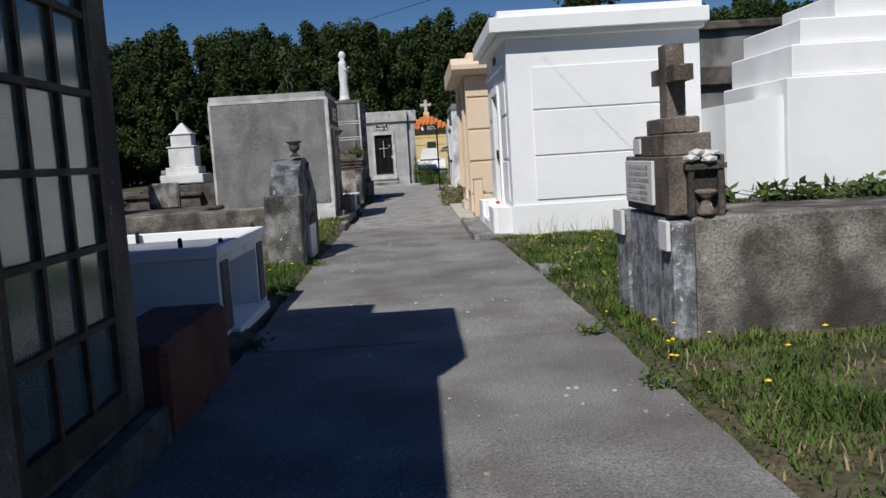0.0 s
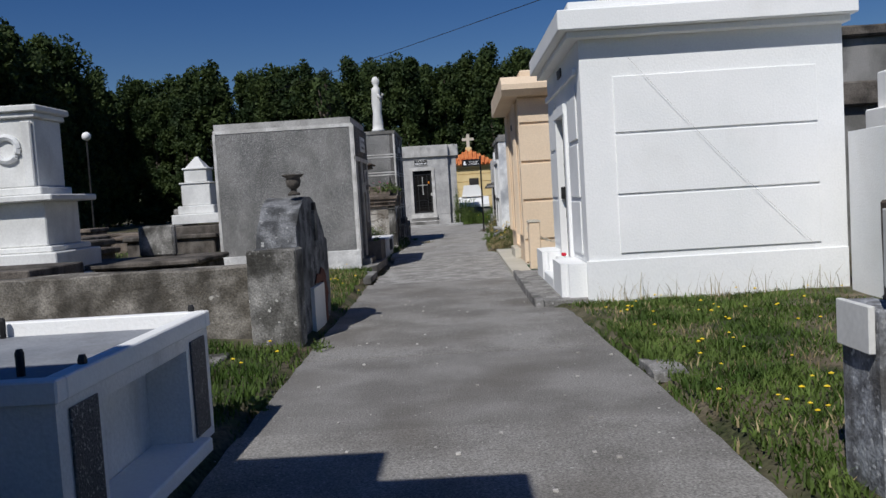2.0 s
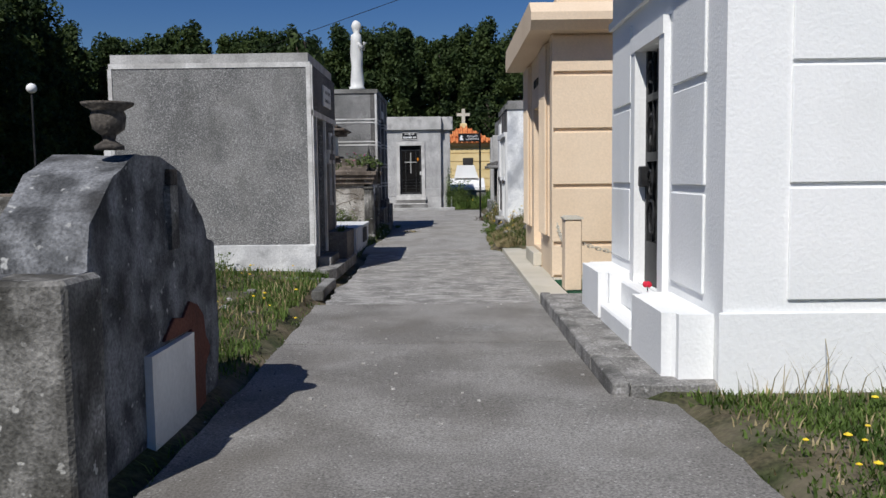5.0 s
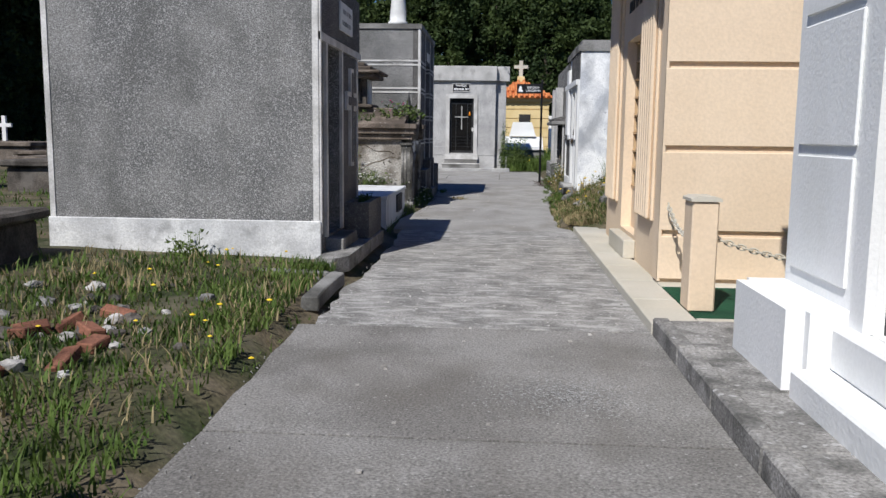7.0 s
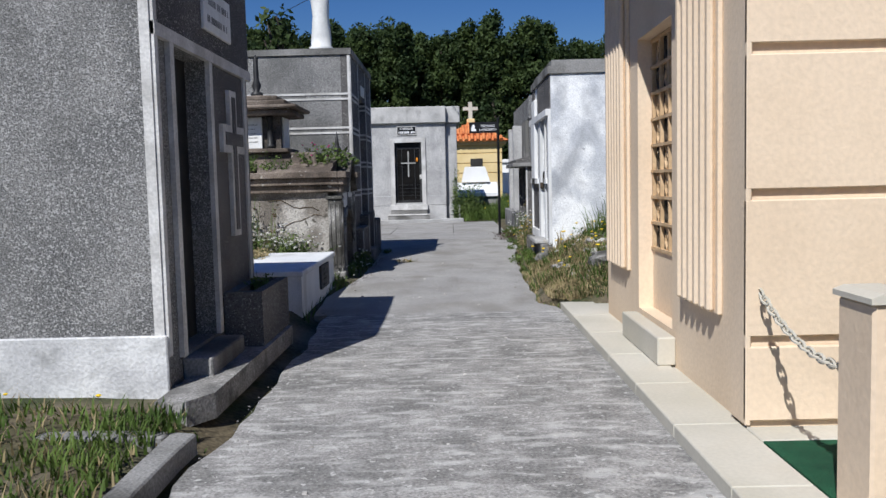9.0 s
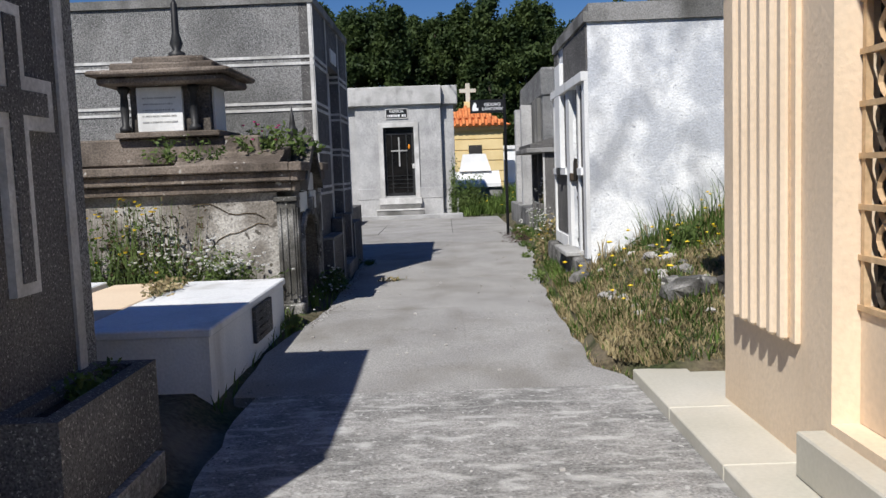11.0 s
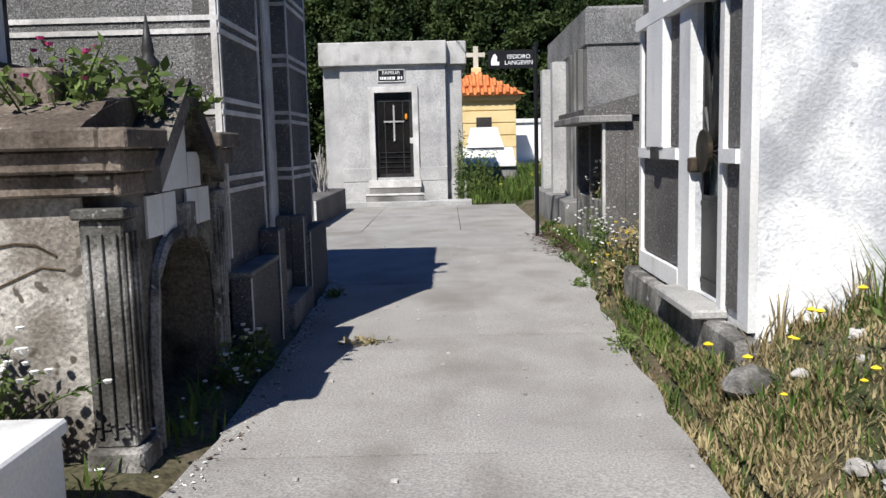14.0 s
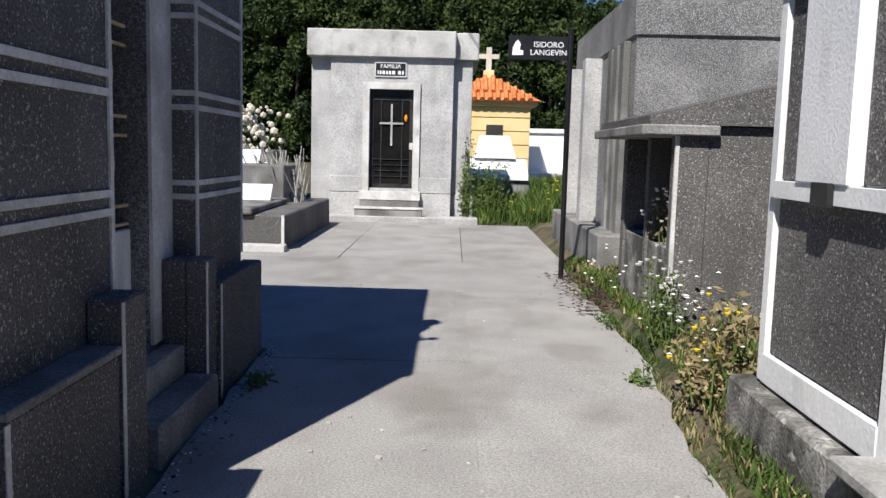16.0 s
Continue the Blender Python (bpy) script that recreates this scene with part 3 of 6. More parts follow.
def white_mausoleum():
    w = thing("white_mausoleum", 3.1, 15.9, 0, "white painted mausoleum with wrought iron door", "mausoleum")
    x0, x1, y0, y1 = 1.55, 4.73, 13.82, 17.38
    walls(w, WHITE, "-x", x0, x1, y0, y1, -0.1, 3.22, 15.28, 16.12, 0.42, 2.46)
    part("plinth", bx(bmesh.new(), x0 - 0.03, x1, y0 - 0.03, y0 - 0.001, -0.08, 0.52, 0.008), WHITE, w)
    for o, e, f, z0, z1 in ((0.16, 0.04, 0.16, 3.22, 3.3), (0.27, 0.09, 0.27, 3.301, 3.54), (0.12, 0.03, 0.1, 3.541, 3.66)):
        part("cornice_course", box(x0 - o, x1 + e, y0 - f, y1 + 0.015, z0, z1, 0.012), WHITE, w)
    panels(w, WHITE, "y", y0, ((1.95, 4.4),), (0.58, 1.31, 2.06, 2.77), 0.03, 0.022)
    for r in ((14.2, 15.0), (16.45, 17.25)):
        panels(w, WHITE, "-x", x0, (r,), (0.55, 1.28, 2.02, 2.78), 0.06, 0.02)
    fr = bmesh.new()
    bx(fr, x0 - 0.05, x0 - 0.001, 15.12, 15.28, 0.42, 2.46)
    bx(fr, x0 - 0.05, x0 - 0.001, 16.12, 16.28, 0.42, 2.46)
    bx(fr, x0 - 0.06, x0 - 0.001, 15.12, 16.28, 2.461, 2.6)
    part("door_frame", fr, WHITE, w)
    part("lintel_band", box(x0 - 0.05, x0 - 0.001, 14.1, 17.35, 2.84, 2.92, 0.006), WHITE, w)
    d = part("door", bx(bx(bx(bx(bx(bmesh.new(), x0 + 0.05, x0 + 0.09, 15.28, 15.34, 0.42, 2.46), x0 + 0.05, x0 + 0.09, 16.06, 16.12, 0.42, 2.46), x0 + 0.05, x0 + 0.09, 15.34, 16.06, 0.42, 0.8), x0 + 0.05, x0 + 0.09, 15.34, 16.06, 1.5, 1.58), x0 + 0.05, x0 + 0.09, 15.34, 16.06, 2.02, 2.08), IRON, w, "black wrought iron door with scrolls")
    for k in range(1, 5):
        y = 15.34 + k * 0.72 / 5
        part("bar", tube(bmesh.new(), ((x0 + 0.07, y, 0.8), (x0 + 0.07, y, 2.44)), 0.011), IRON, d)
    for sg, yy in ((1, 15.38), (-1, 16.02)):
        for rr, zz in ((0.15, 1.0), (0.11, 1.3), (0.14, 1.75), (0.1, 2.25)):
            pts = [(x0 + 0.045, yy + sg * (rr + rr * (1 - u * 0.045) * math.cos(math.pi + u * 0.5)), zz + rr * 1.3 * (1 - u * 0.045) * math.sin(u * 0.5)) for u in range(15)]
            part("scroll", tube(bmesh.new(), pts, 0.012, 5), IRON, d)
    part("pane", box(x0 + 0.1, x0 + 0.104, 15.3, 16.1, 0.8, 2.44), SHADEGLASS, d)
    part("lock", box(x0 - 0.02, x0 + 0.05, 16.0, 16.1, 1.28, 1.46, 0.01), IRON, d)
    for a, b2 in ((13.98, 15.05), (16.3, 17.38)):
        bm = box(1.23, x0 - 0.002, a, b2, -0.08, 0.48)
        bmesh.ops.bevel(bm, geom=[e for e in bm.edges if abs(e.verts[0].co.z - e.verts[1].co.z) > 0.3 and e.verts[0].co.x < 1.3], offset=0.09, segments=5, affect="EDGES")
        part("step_block", bm, WHITE, w)
    part("step", box(1.235, x0 - 0.002, 15.06, 16.29, -0.08, 0.2, 0.015), WHITE, w)
    part("step", box(1.42, x0 - 0.002, 15.07, 16.28, 0.2, 0.42, 0.015), WHITE, w)
    part("wire", tube(bmesh.new(), [(2.12 + (4.3 - 2.12) * k / 8, y0 - 0.06, 2.98 - 2.4 * k / 8 - 0.05 * math.sin(k / 8 * 3.14)) for k in range(9)], 0.0022, 5), TRIM, w, "thin slack wire across the wall")
    part("vent", box(x0 - 0.02, x0 - 0.001, 15.5, 15.9, 3.02, 3.14), IRON, w)
    f = thing("red_rose", 1.43, 15.3, 0.42, "single red rose lying on the white step", "flower")
    bm = bmesh.new()
    for k in range(7):
        a = k * 0.9
        bmesh.ops.create_icosphere(bm, subdivisions=1, radius=0.022, matrix=Matrix.Translation((1.43 + 0.018 * math.cos(a), 15.3 + 0.018 * math.sin(a), 0.512 if k % 2 else 0.502)))
    part("bloom", bm, REDPETAL, f)
    part("stem", tube(bmesh.new(), ((1.43, 15.3, 0.495), (1.47, 15.45, 0.435), (1.5, 15.6, 0.43)), 0.004), WEED, f)


white_mausoleum()

# ---- right, behind: sooty tomb and big white vault ----


def far_right_tombs():
    g = thing("sooty_tomb", 7.1, 19.2, 0, "sooty grey concrete tomb with heavy ledges", "tomb")
    part("body", box(5.95, 8.2, 18.15, 20.4, -0.1, 3.72, 0.03), DARKGREY, g)
    part("ledge", worn(box(5.8, 8.38, 18.0, 20.55, 2.55, 2.95, 0.03), 0.02, 21, 3), DARKSTONE, g)
    part("cap", worn(box(5.8, 8.35, 18.0, 20.55, 3.72, 3.9, 0.03), 0.02, 22, 3), DARKSTONE, g)
    v = thing("white_vault", 6.6, 13.5, 0, "large whitewashed vault with a stepped roof", "vault")
    part("low_block", prism(bmesh.new(), ((4.62, -0.1), (4.62, 1.9), (5.5, 2.0), (5.5, -0.1)), "y", 12.45, 13.5), WHITE, v)
    part("body", box(5.501, 9.3, 12.3, 14.9, -0.1, 2.24, 0.02), WHITE, v)
    part("tier", box(5.62, 9.2, 12.4, 14.8, 2.24, 2.72, 0.02), WHITE, v)
    part("tier", box(5.8, 9.1, 12.5, 14.7, 2.72, 3.1, 0.02), WHITE, v)
    part("tier", box(6.4, 8.9, 12.65, 14.5, 3.1, 3.45, 0.02), WHITE, v)


far_right_tombs()

# ---- right: peach mausoleum, its slab, bollards and chain ----


def peach_mausoleum():
    o = thing("peach_mausoleum", 2.8, 22, 0, "peach plastered mausoleum with fluted pilasters and grille door", "mausoleum")
    x0, x1, y0, y1 = 1.26, 4.4, 19.87, 23.8
    walls(o, ORANGE, "-x", x0, x1, y0, y1, -0.1, 3.25, 21.4, 22.45, 0.26, 2.46, 0.3)
    panels(o, ORANGE, "y", y0, ((x0 - 0.03, x1),), (0.02, 0.47, 1.24, 1.985, 2.73, 3.25), 0.055, 0.035)
    part("corner_pier", box(x0 - 0.03, x0 - 0.001, y0 - 0.034, y0 + 0.2, 0.02, 3.25, 0.006), ORANGE, o)
    corn = bmesh.new()
    prism(corn, ((y0 - 0.3, 3.25), (y0 - 0.42, 3.36), (y0 - 0.42, 3.46), (y0 - 0.2, 3.62), (y1 + 0.2, 3.62), (y1 + 0.3, 3.46), (y1 + 0.3, 3.36), (y1 + 0.2, 3.25)), "x", x0 - 0.34, x1 + 0.2)
    part("cornice", corn, ORANGE, o)
    part("roof_cap", box(x0 + 0.05, x1, y0 + 0.1, y1 - 0.1, 3.62, 3.78, 0.03), ORANGE, o)
    for a in (20.3, 22.75):
        p = part("pilaster", box(x0 - 0.03, x0 - 0.001, a, a + 0.78, 0.54, 3.2, 0.004), ORANGE, o)
        for k in range(6):
            y = a + 0.045 + k * 0.125
            part("flute_rib", box(x0 - 0.075, x0 - 0.031, y, y + 0.07, 0.55, 3.19, 0.015), ORANGE, p)
    d = part("door", box(x0 + 0.12, x0 + 0.17, 21.4, 22.45, 0.26, 0.75, 0.004), ORANGE, o, "peach door with an iron grille")
    # Near-black sheet behind the grille paints the shade of the room.
    part("door_back", box(x0 + 0.19, x0 + 0.2, 21.4, 22.45, 0.75, 2.46), ROOMSHADE, d)
    for k in range(5):
        y = 21.42 + k * 0.25
        part("grille_bar", box(x0 + 0.11, x0 + 0.14, y - 0.014, y + 0.014, 0.75, 2.46), GILT, d)
    for k in range(9):
        z = 0.76 + k * 0.21
        part("grille_bar", box(x0 + 0.105, x0 + 0.135, 21.4, 22.45, z - 0.012, z + 0.012), GILT, d)
    for k in range(8):
        for i in range(4):
            bm = bmesh.new()
            cy, cz = 21.545 + i * 0.25, 0.865 + k * 0.21
            for s in (-1, 1):
                tube(bm, [(x0 + 0.14, cy + s * 0.05 * math.sin(a * 0.7), cz - 0.09 + a * 0.03) for a in range(7)], 0.014, 4)
            part("grille_scroll", bm, GILT if (i + k) % 3 else RUST, d)
    part("door_step", box(x0 - 0.13, x0 - 0.001, 21.3, 22.5, 0.02, 0.22, 0.008), CREAM, o)
    for z, yy in ((2.78, 21.5), (2.78, 21.75), (2.78, 22.0), (2.78, 22.2)):
        part("letter_mark", box(x0 - 0.012, x0 - 0.001, yy, yy + 0.14, z, z + 0.12), RUST, o)
    s = thing("cream_slab", 2.5, 21.4, 0, "cream tiled slab round the peach mausoleum", "slab")
    for k in range(7):
        y = 18.06 + k * 0.92
        part("tile", box(0.87, 1.225, y, y + 0.914, -0.14, 0.02, 0.006), CREAM, s)
    part("tile", box(1.231, 4.4, 18.06, 18.27, -0.14, 0.02, 0.006), CREAM, s)
    part("tile", box(1.231, 4.4, 19.6, 19.83, -0.14, 0.02, 0.006), CREAM, s)
    part("core", box(0.9, 4.4, 18.1, 24.45, -0.14, 0.004), CREAM, s)
    m = thing("turf_mat", 2.8, 19, 0.0, "dark green artificial turf mat on the slab", "mat")
    part("mat", box(1.235, 4.3, 18.28, 19.59, 0.0045, 0.018), CARPET, m)
    first = None
    for bxx in (1.22, 3.3):
        if first is None:
            first = thing("bollard", bxx + 0.1, 18.64, 0.018, "peach plastered bollard with a cream cap", "bollard", "bollards with chain")
            part("post", box(bxx, bxx + 0.2, 18.5, 18.78, 0.018, 0.865, 0.012), ORANGE, first)
            cap = bmesh.new()
            prism(cap, ((bxx - 0.015, 0.866), (bxx - 0.015, 0.888), (bxx + 0.03, 0.905), (bxx + 0.17, 0.905), (bxx + 0.215, 0.888), (bxx + 0.215, 0.866)), "y", 18.485, 18.795)
            part("cap", cap, CREAM, first)
        else:
            copy_thing(first, Matrix.Translation((bxx + 0.1, 18.64, 0.018)))

    def chain(pa, pb, sag, label):
        c = thing("chain", *pa, label, "chain", "chain links")
        pa, pb = Vector(pa), Vector(pb)
        n = int((pb - pa).length * 1.15 / 0.055)
        for k in range(n):
            u = (k + 0.5) / n
            p = pa.lerp(pb, u) - Vector((0, 0, sag * 4 * u * (1 - u)))
            q = pa.lerp(pb, u + 0.01) - Vector((0, 0, sag * 4 * (u + 0.01) * (1 - u - 0.01)))
            dr = (q - p).normalized()
            side = dr.cross(Vector((0, 0, 1))).normalized()
            up = dr.cross(side)
            sd = side if k % 2 else up
            pts = [p + dr * 0.04 * math.cos(a * math.pi / 4) + sd * 0.02 * math.sin(a * math.pi / 4) for a in range(9)]
            part("link", tube(bmesh.new(), pts, 0.007, 5), CREAM, c)
    chain((1.3, 19.83, 0.74), (1.32, 18.78, 0.56), 0.1, "cream painted chain from wall to bollard")
    chain((1.42, 18.64, 0.58), (3.3, 18.64, 0.58), 0.18, "cream painted chain hung between bollards")


peach_mausoleum()

# ---- left: grey roughcast mausoleum ----


def grey_mausoleum():
    g = thing("grey_mausoleum", -3.6, 21.8, 0, "grey roughcast mausoleum with pale trim and open dark doorway", "mausoleum")
    x0, x1, y0, y1 = -4.95, -2.1, 20.62, 23.06
    walls(g, ROUGHCAST, "+x", x0, x1, y0, y1, -0.1, 3.0, 20.98, 21.78, 0.24, 2.28)
    part("plinth", box(x0 - 0.03, x1 + 0.03, y0 - 0.035, y0 - 0.001, -0.08, 0.44, 0.008), PLINTH, g)
    part("parapet", worn(box(x0 + 0.02, x1 - 0.02, y0 + 0.02, y1 - 0.02, 3.03, 3.16), 0.006, 31, 3), ROOFGREY, g)
    tr = bmesh.new()
    bx(tr, x0, x1 + 0.012, y0 - 0.012, y0 - 0.001, 2.96, 3.03)
    bx(tr, x0 - 0.012, x0 + 0.045, y0 - 0.014, y0 - 0.001, 0.441, 2.959)
    bx(tr, x1 - 0.05, x1 + 0.012, y0 - 0.014, y0 - 0.001, 0.441, 2.959)
    part("edge_trim", tr, TRIM, g)
    tr = bmesh.new()
    for a in (20.9, 21.78, 22.8):
        bx(tr, x1 + 0.001, x1 + 0.035, a, a + 0.08, 0.24, 2.28)
    bx(tr, x1 + 0.001, x1 + 0.04, y0, y1, 2.281, 2.36)
    bx(tr, x1 + 0.001, x1 + 0.035, y0, y0 + 0.06, 0.3, 3.0)
    part("front_trim", tr, TRIM, g)
    part("front_panel", box(x1 + 0.001, x1 + 0.02, 21.9, 22.85, 0.5, 2.27, 0.004), GRANITE, g)
    part("frieze", box(x1 + 0.001, x1 + 0.025, y0 + 0.07, y1, 2.37, 3.0, 0.004), GRANITE, g)
    p = part("plaque", box(x1 + 0.026, x1 + 0.05, 21.65, 22.4, 2.5, 2.82, 0.004), MARBLE, g, "pale stone name plaque")
    bars("lettering", p, INK, 2, Matrix.Translation((x1 + 0.051, 22.02, 2.72)) @ FACE_PX, random.Random(8), 0.6, 0.13, 0.05)
    cr = bmesh.new()
    cy = 22.35
    bx(cr, x1 + 0.021, x1 + 0.055, cy - 0.1, cy + 0.1, 0.95, 1.62)
    bx(cr, x1 + 0.021, x1 + 0.055, cy - 0.1, cy + 0.1, 1.84, 2.12)
    bx(cr, x1 + 0.021, x1 + 0.055, cy - 0.33, cy + 0.33, 1.621, 1.839)
    c = part("cross", cr, TRIM, g, "pale raised cross on the front")
    part("inset", bx(box(x1 + 0.056, x1 + 0.062, cy - 0.05, cy + 0.05, 1.0, 2.07), x1 + 0.0565, x1 + 0.063, cy - 0.27, cy + 0.27, 1.68, 1.78), GRANITE, c)
    d = part("door", box(x1 - 0.19, x1 - 0.15, 21.4, 21.78, 0.24, 2.28, 0.004), IRON, g, "half open black iron door leaf")
    for k in range(4):
        part("bar", tube(bmesh.new(), ((x1 - 0.1, 21.05 + k * 0.1, 0.26), (x1 - 0.1, 21.05 + k * 0.1, 2.26)), 0.01), IRON, d)
    part("threshold", box(x1 + 0.001, x1 + 0.2, 20.95, 21.82, -0.05, 0.22, 0.01), DARKGREY, g)
    bm = prism(bmesh.new(), ((-2.06, 20.3), (-1.88, 20.3), (-1.76, 20.5), (-1.74, 22.9), (-2.06, 22.9)), "z", -0.06, 0.1)
    part("kerb_step", worn(bm, 0.006, 33, 2), KERB, g)
    pl = thing("planter", -1.92, 22.5, 0.1, "dark granite planter box against the mausoleum", "planter")
    for q in ((-2.08, -1.78, 21.95, 22.03), (-2.08, -1.78, 22.9, 22.98), (-1.86, -1.78, 22.031, 22.899), (-2.08, -2.0, 22.031, 22.899)):
        part("side", box(*q, 0.1, 0.53), GRANITE, pl)
    part("soil", box(-1.999, -1.861, 22.031, 22.899, 0.1, 0.48), MULCH, pl)


grey_mausoleum()

# ---- left: three low painted tombs ----


def low_tombs():
    specs = (("white_low_tomb", -2.78, -1.86, 23.5, 25.98, 0.45, WHITE, "low white painted tomb with a dark plaque"),
             ("peach_low_tomb", -3.5, -2.84, 23.5, 26.1, 0.43, ORANGE, "low peach painted tomb"),
             ("white_low_tomb", -4.3, -3.56, 23.5, 26.1, 0.46, WHITE, "low white painted tomb behind the peach one"))
    for n, a, b2, c, d, h, m, lab in specs:
        t = thing(n, (a + b2) / 2, (c + d) / 2, 0, lab, "tomb", "low tombs in a row")
        part("body", box(a + 0.02, b2 - 0.02, c + 0.02, d - 0.02, -0.05, h - 0.06), OFFWHITE if m is WHITE else m, t)
        part("slab", worn(box(a, b2, c, d, h - 0.059, h, 0.01), 0.003, 35, 2), OFFWHITE if m is WHITE else m, t)
        if n == "white_low_tomb" and b2 > -2:
            p = part("plaque", box(b2 - 0.019, b2 + 0.012, 24.7, 25.3, 0.1, 0.38, 0.003), GRANITE, t, "dark plaque with faint lettering")
            bars("lettering", p, STONE, 4, Matrix.Translation((b2 + 0.013, 25.0, 0.33)) @ FACE_PX, random.Random(4), 0.45, 0.06, 0.015)


low_tombs()

# ---- left: old tomb with corner columns, arched niche and a shrine on top ----


def column_tomb():
    c = thing("column_tomb", -3.2, 27.4, 0, "blackened old tomb with fluted pilasters and arched niche", "tomb")
    x0, x1, y0, y1 = -4.7, -1.85, 26.62, 28.17
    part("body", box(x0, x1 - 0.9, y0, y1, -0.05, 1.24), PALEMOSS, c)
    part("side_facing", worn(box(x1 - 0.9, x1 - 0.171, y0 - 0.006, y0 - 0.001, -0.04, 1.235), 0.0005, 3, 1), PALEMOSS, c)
    arch = [(y0, -0.05), (26.86, -0.05), (26.86, 0.4)]
    for k in range(1, 12):
        u = k / 12
        side = -1 if u < 0.5 else 1
        v = abs(2 * u - 1)
        arch.append((27.39 + side * 0.53 * v ** 0.7, 0.4 + 0.58 * math.sqrt(1 - v * v * 0.98)))
    arch += [(27.92, 0.4), (27.92, -0.05), (y1, -0.05), (y1, 1.24), (y0, 1.24)]
    # Sooty stone whose dark colour also paints the shade inside the niche.
    part("front_wall", prism(bmesh.new(), arch, "x", x1 - 0.899, x1), SHADESOOT, c)
    # The niche's deep shade is put into this sheet's colour.
    part("niche_back", box(x1 - 0.895, x1 - 0.86, 26.87, 27.91, -0.04, 1.0), ROOMSHADE, c)
    hood = bmesh.new()
    tube(hood, [(x1 + 0.015, p[0] + (0.03 if p[0] > 27.39 else -0.03), p[1] + 0.03) for p in arch[1:15]], 0.034, 6)
    part("arch_moulding", hood, STONE, c)
    part("keystone", worn(box(x1 + 0.01, x1 + 0.06, 27.31, 27.47, 0.97, 1.16), 0.008, 46, 1), STONE, c)
    for cy in (26.55, 28.0):
        p = part("pilaster", worn(box(x1 - 0.17, x1 + 0.02, cy, cy + 0.17, 0.12, 1.14, 0.008), 0.004, 47, 2), STONE, c, "fluted corner pilaster")
        part("base", worn(box(x1 - 0.2, x1 + 0.06, cy - 0.04, cy + 0.21, -0.05, 0.12, 0.015), 0.008, 48, 2), STONE, p)
        part("capital", worn(box(x1 - 0.19, x1 + 0.04, cy - 0.03, cy + 0.19, 1.141, 1.19, 0.008), 0.004, 49, 1), STONE, p)
        for k in range(3):
            xx = x1 - 0.15 + k * 0.063
            part("fillet", box(xx, xx + 0.022, cy - 0.016, cy + 0.002, 0.17, 1.08, 0.003), STONE, p)
        for k in range(3):
            yy = cy + 0.02 + k * 0.05
            part("fillet", box(x1 + 0.018, x1 + 0.036, yy, yy + 0.022, 0.17, 1.08, 0.003), STONE, p)
    for k, (ya, yb, za, zb) in enumerate(((26.88, 27.1, 1.02, 1.22), (27.11, 27.3, 1.0, 1.22), (27.48, 27.68, 1.0, 1.22), (27.69, 27.9, 1.02, 1.22), (27.02, 27.25, 1.23, 1.42), (27.26, 27.52, 1.23, 1.6), (27.53, 27.76, 1.23, 1.42))):
        part("facing_tile", worn(box(x1 + 0.002, x1 + 0.016, ya, yb, za, zb), 0.003, 50 + k, 1), MARBLE, c, "cracked pale facing tile")
    for k, (z0, z1, o) in enumerate(((1.24, 1.34, 0.03), (1.341, 1.44, 0.075), (1.441, 1.53, 0.12))):
        part("cornice_course", worn(box(x0 - o, x1 - 0.002, y0 - 0.05 - o * 1.3, y1 + 0.06 + o * 0.6, z0, z1, 0.012), 0.008, 41 + k, 3), BROWNSTONE, c)
        for ya, yb in ((y0 - 0.05 - o * 1.3, 26.93), (27.86, y1 + 0.06 + o * 0.6)):
            part("cornice_return", worn(box(x1 - 0.001, x1 + o, ya, yb, z0, z1, 0.01), 0.004, 44 + k, 1), BROWNSTONE, c)
    for sg in (-1, 1):
        rk = prism(bmesh.new(), ((27.39 + sg * 0.54, 1.24), (27.39 + sg * 0.54, 1.36), (27.39, 1.8), (27.39, 1.68)), "x", x1 - 0.3, x1 + 0.1)
        part("gable_moulding", worn(rk, 0.006, 42, 2), SHADESOOT, c)
    part("roof_mound", worn(prism(bmesh.new(), ((26.5, 1.53), (26.8, 1.66), (27.4, 1.72), (28.0, 1.66), (28.25, 1.53)), "x", -3.0, x1 - 0.1), 0.02, 43, 3), BROWNSTONE, c)
    part("vine_stem", tube(bmesh.new(), [(-2.15 - 0.09 * k, y0 - 0.012, 0.98 + 0.022 * k + 0.03 * math.sin(k * 1.3)) for k in range(9)], 0.005, 5), VINE, c, "bare creeper stem on the wall")
    part("vine_stem", tube(bmesh.new(), [(-2.12 - 0.1 * k, y0 - 0.012, 0.92 - 0.006 * k * k + 0.02 * math.sin(k * 1.7)) for k in range(7)], 0.004, 5), VINE, c, "bare creeper stem on the wall")
    part("finial", lathe(bmesh.new(), -1.98, 27.45, ((0.08, 1.70), (0.08, 1.76), (0.03, 1.78), (0.055, 1.83), (0.06, 1.89), (0.03, 1.93), (0.035, 1.95), (0.004, 2.14)), 10), IRON, c, "blackened spire finial", True)
    s = part("shrine", worn(box(-4.6, -2.2, 26.8, 27.7, 1.54, 1.82, 0.02), 0.008, 44, 2), BROWNSTONE, c)
    part("shrine_core", box(-3.32, -2.52, 26.85, 27.45, 1.82, 2.34), DARKSTONE, c)
    part("shrine_ledge", box(-3.45, -2.4, 26.72, 27.6, 1.821, 1.88, 0.01), BROWNSTONE, c)
    p = part("tablet", box(-3.24, -2.78, 26.80, 26.849, 1.885, 2.33, 0.004), MARBLE, c, "white marble tablet with engraved lines")
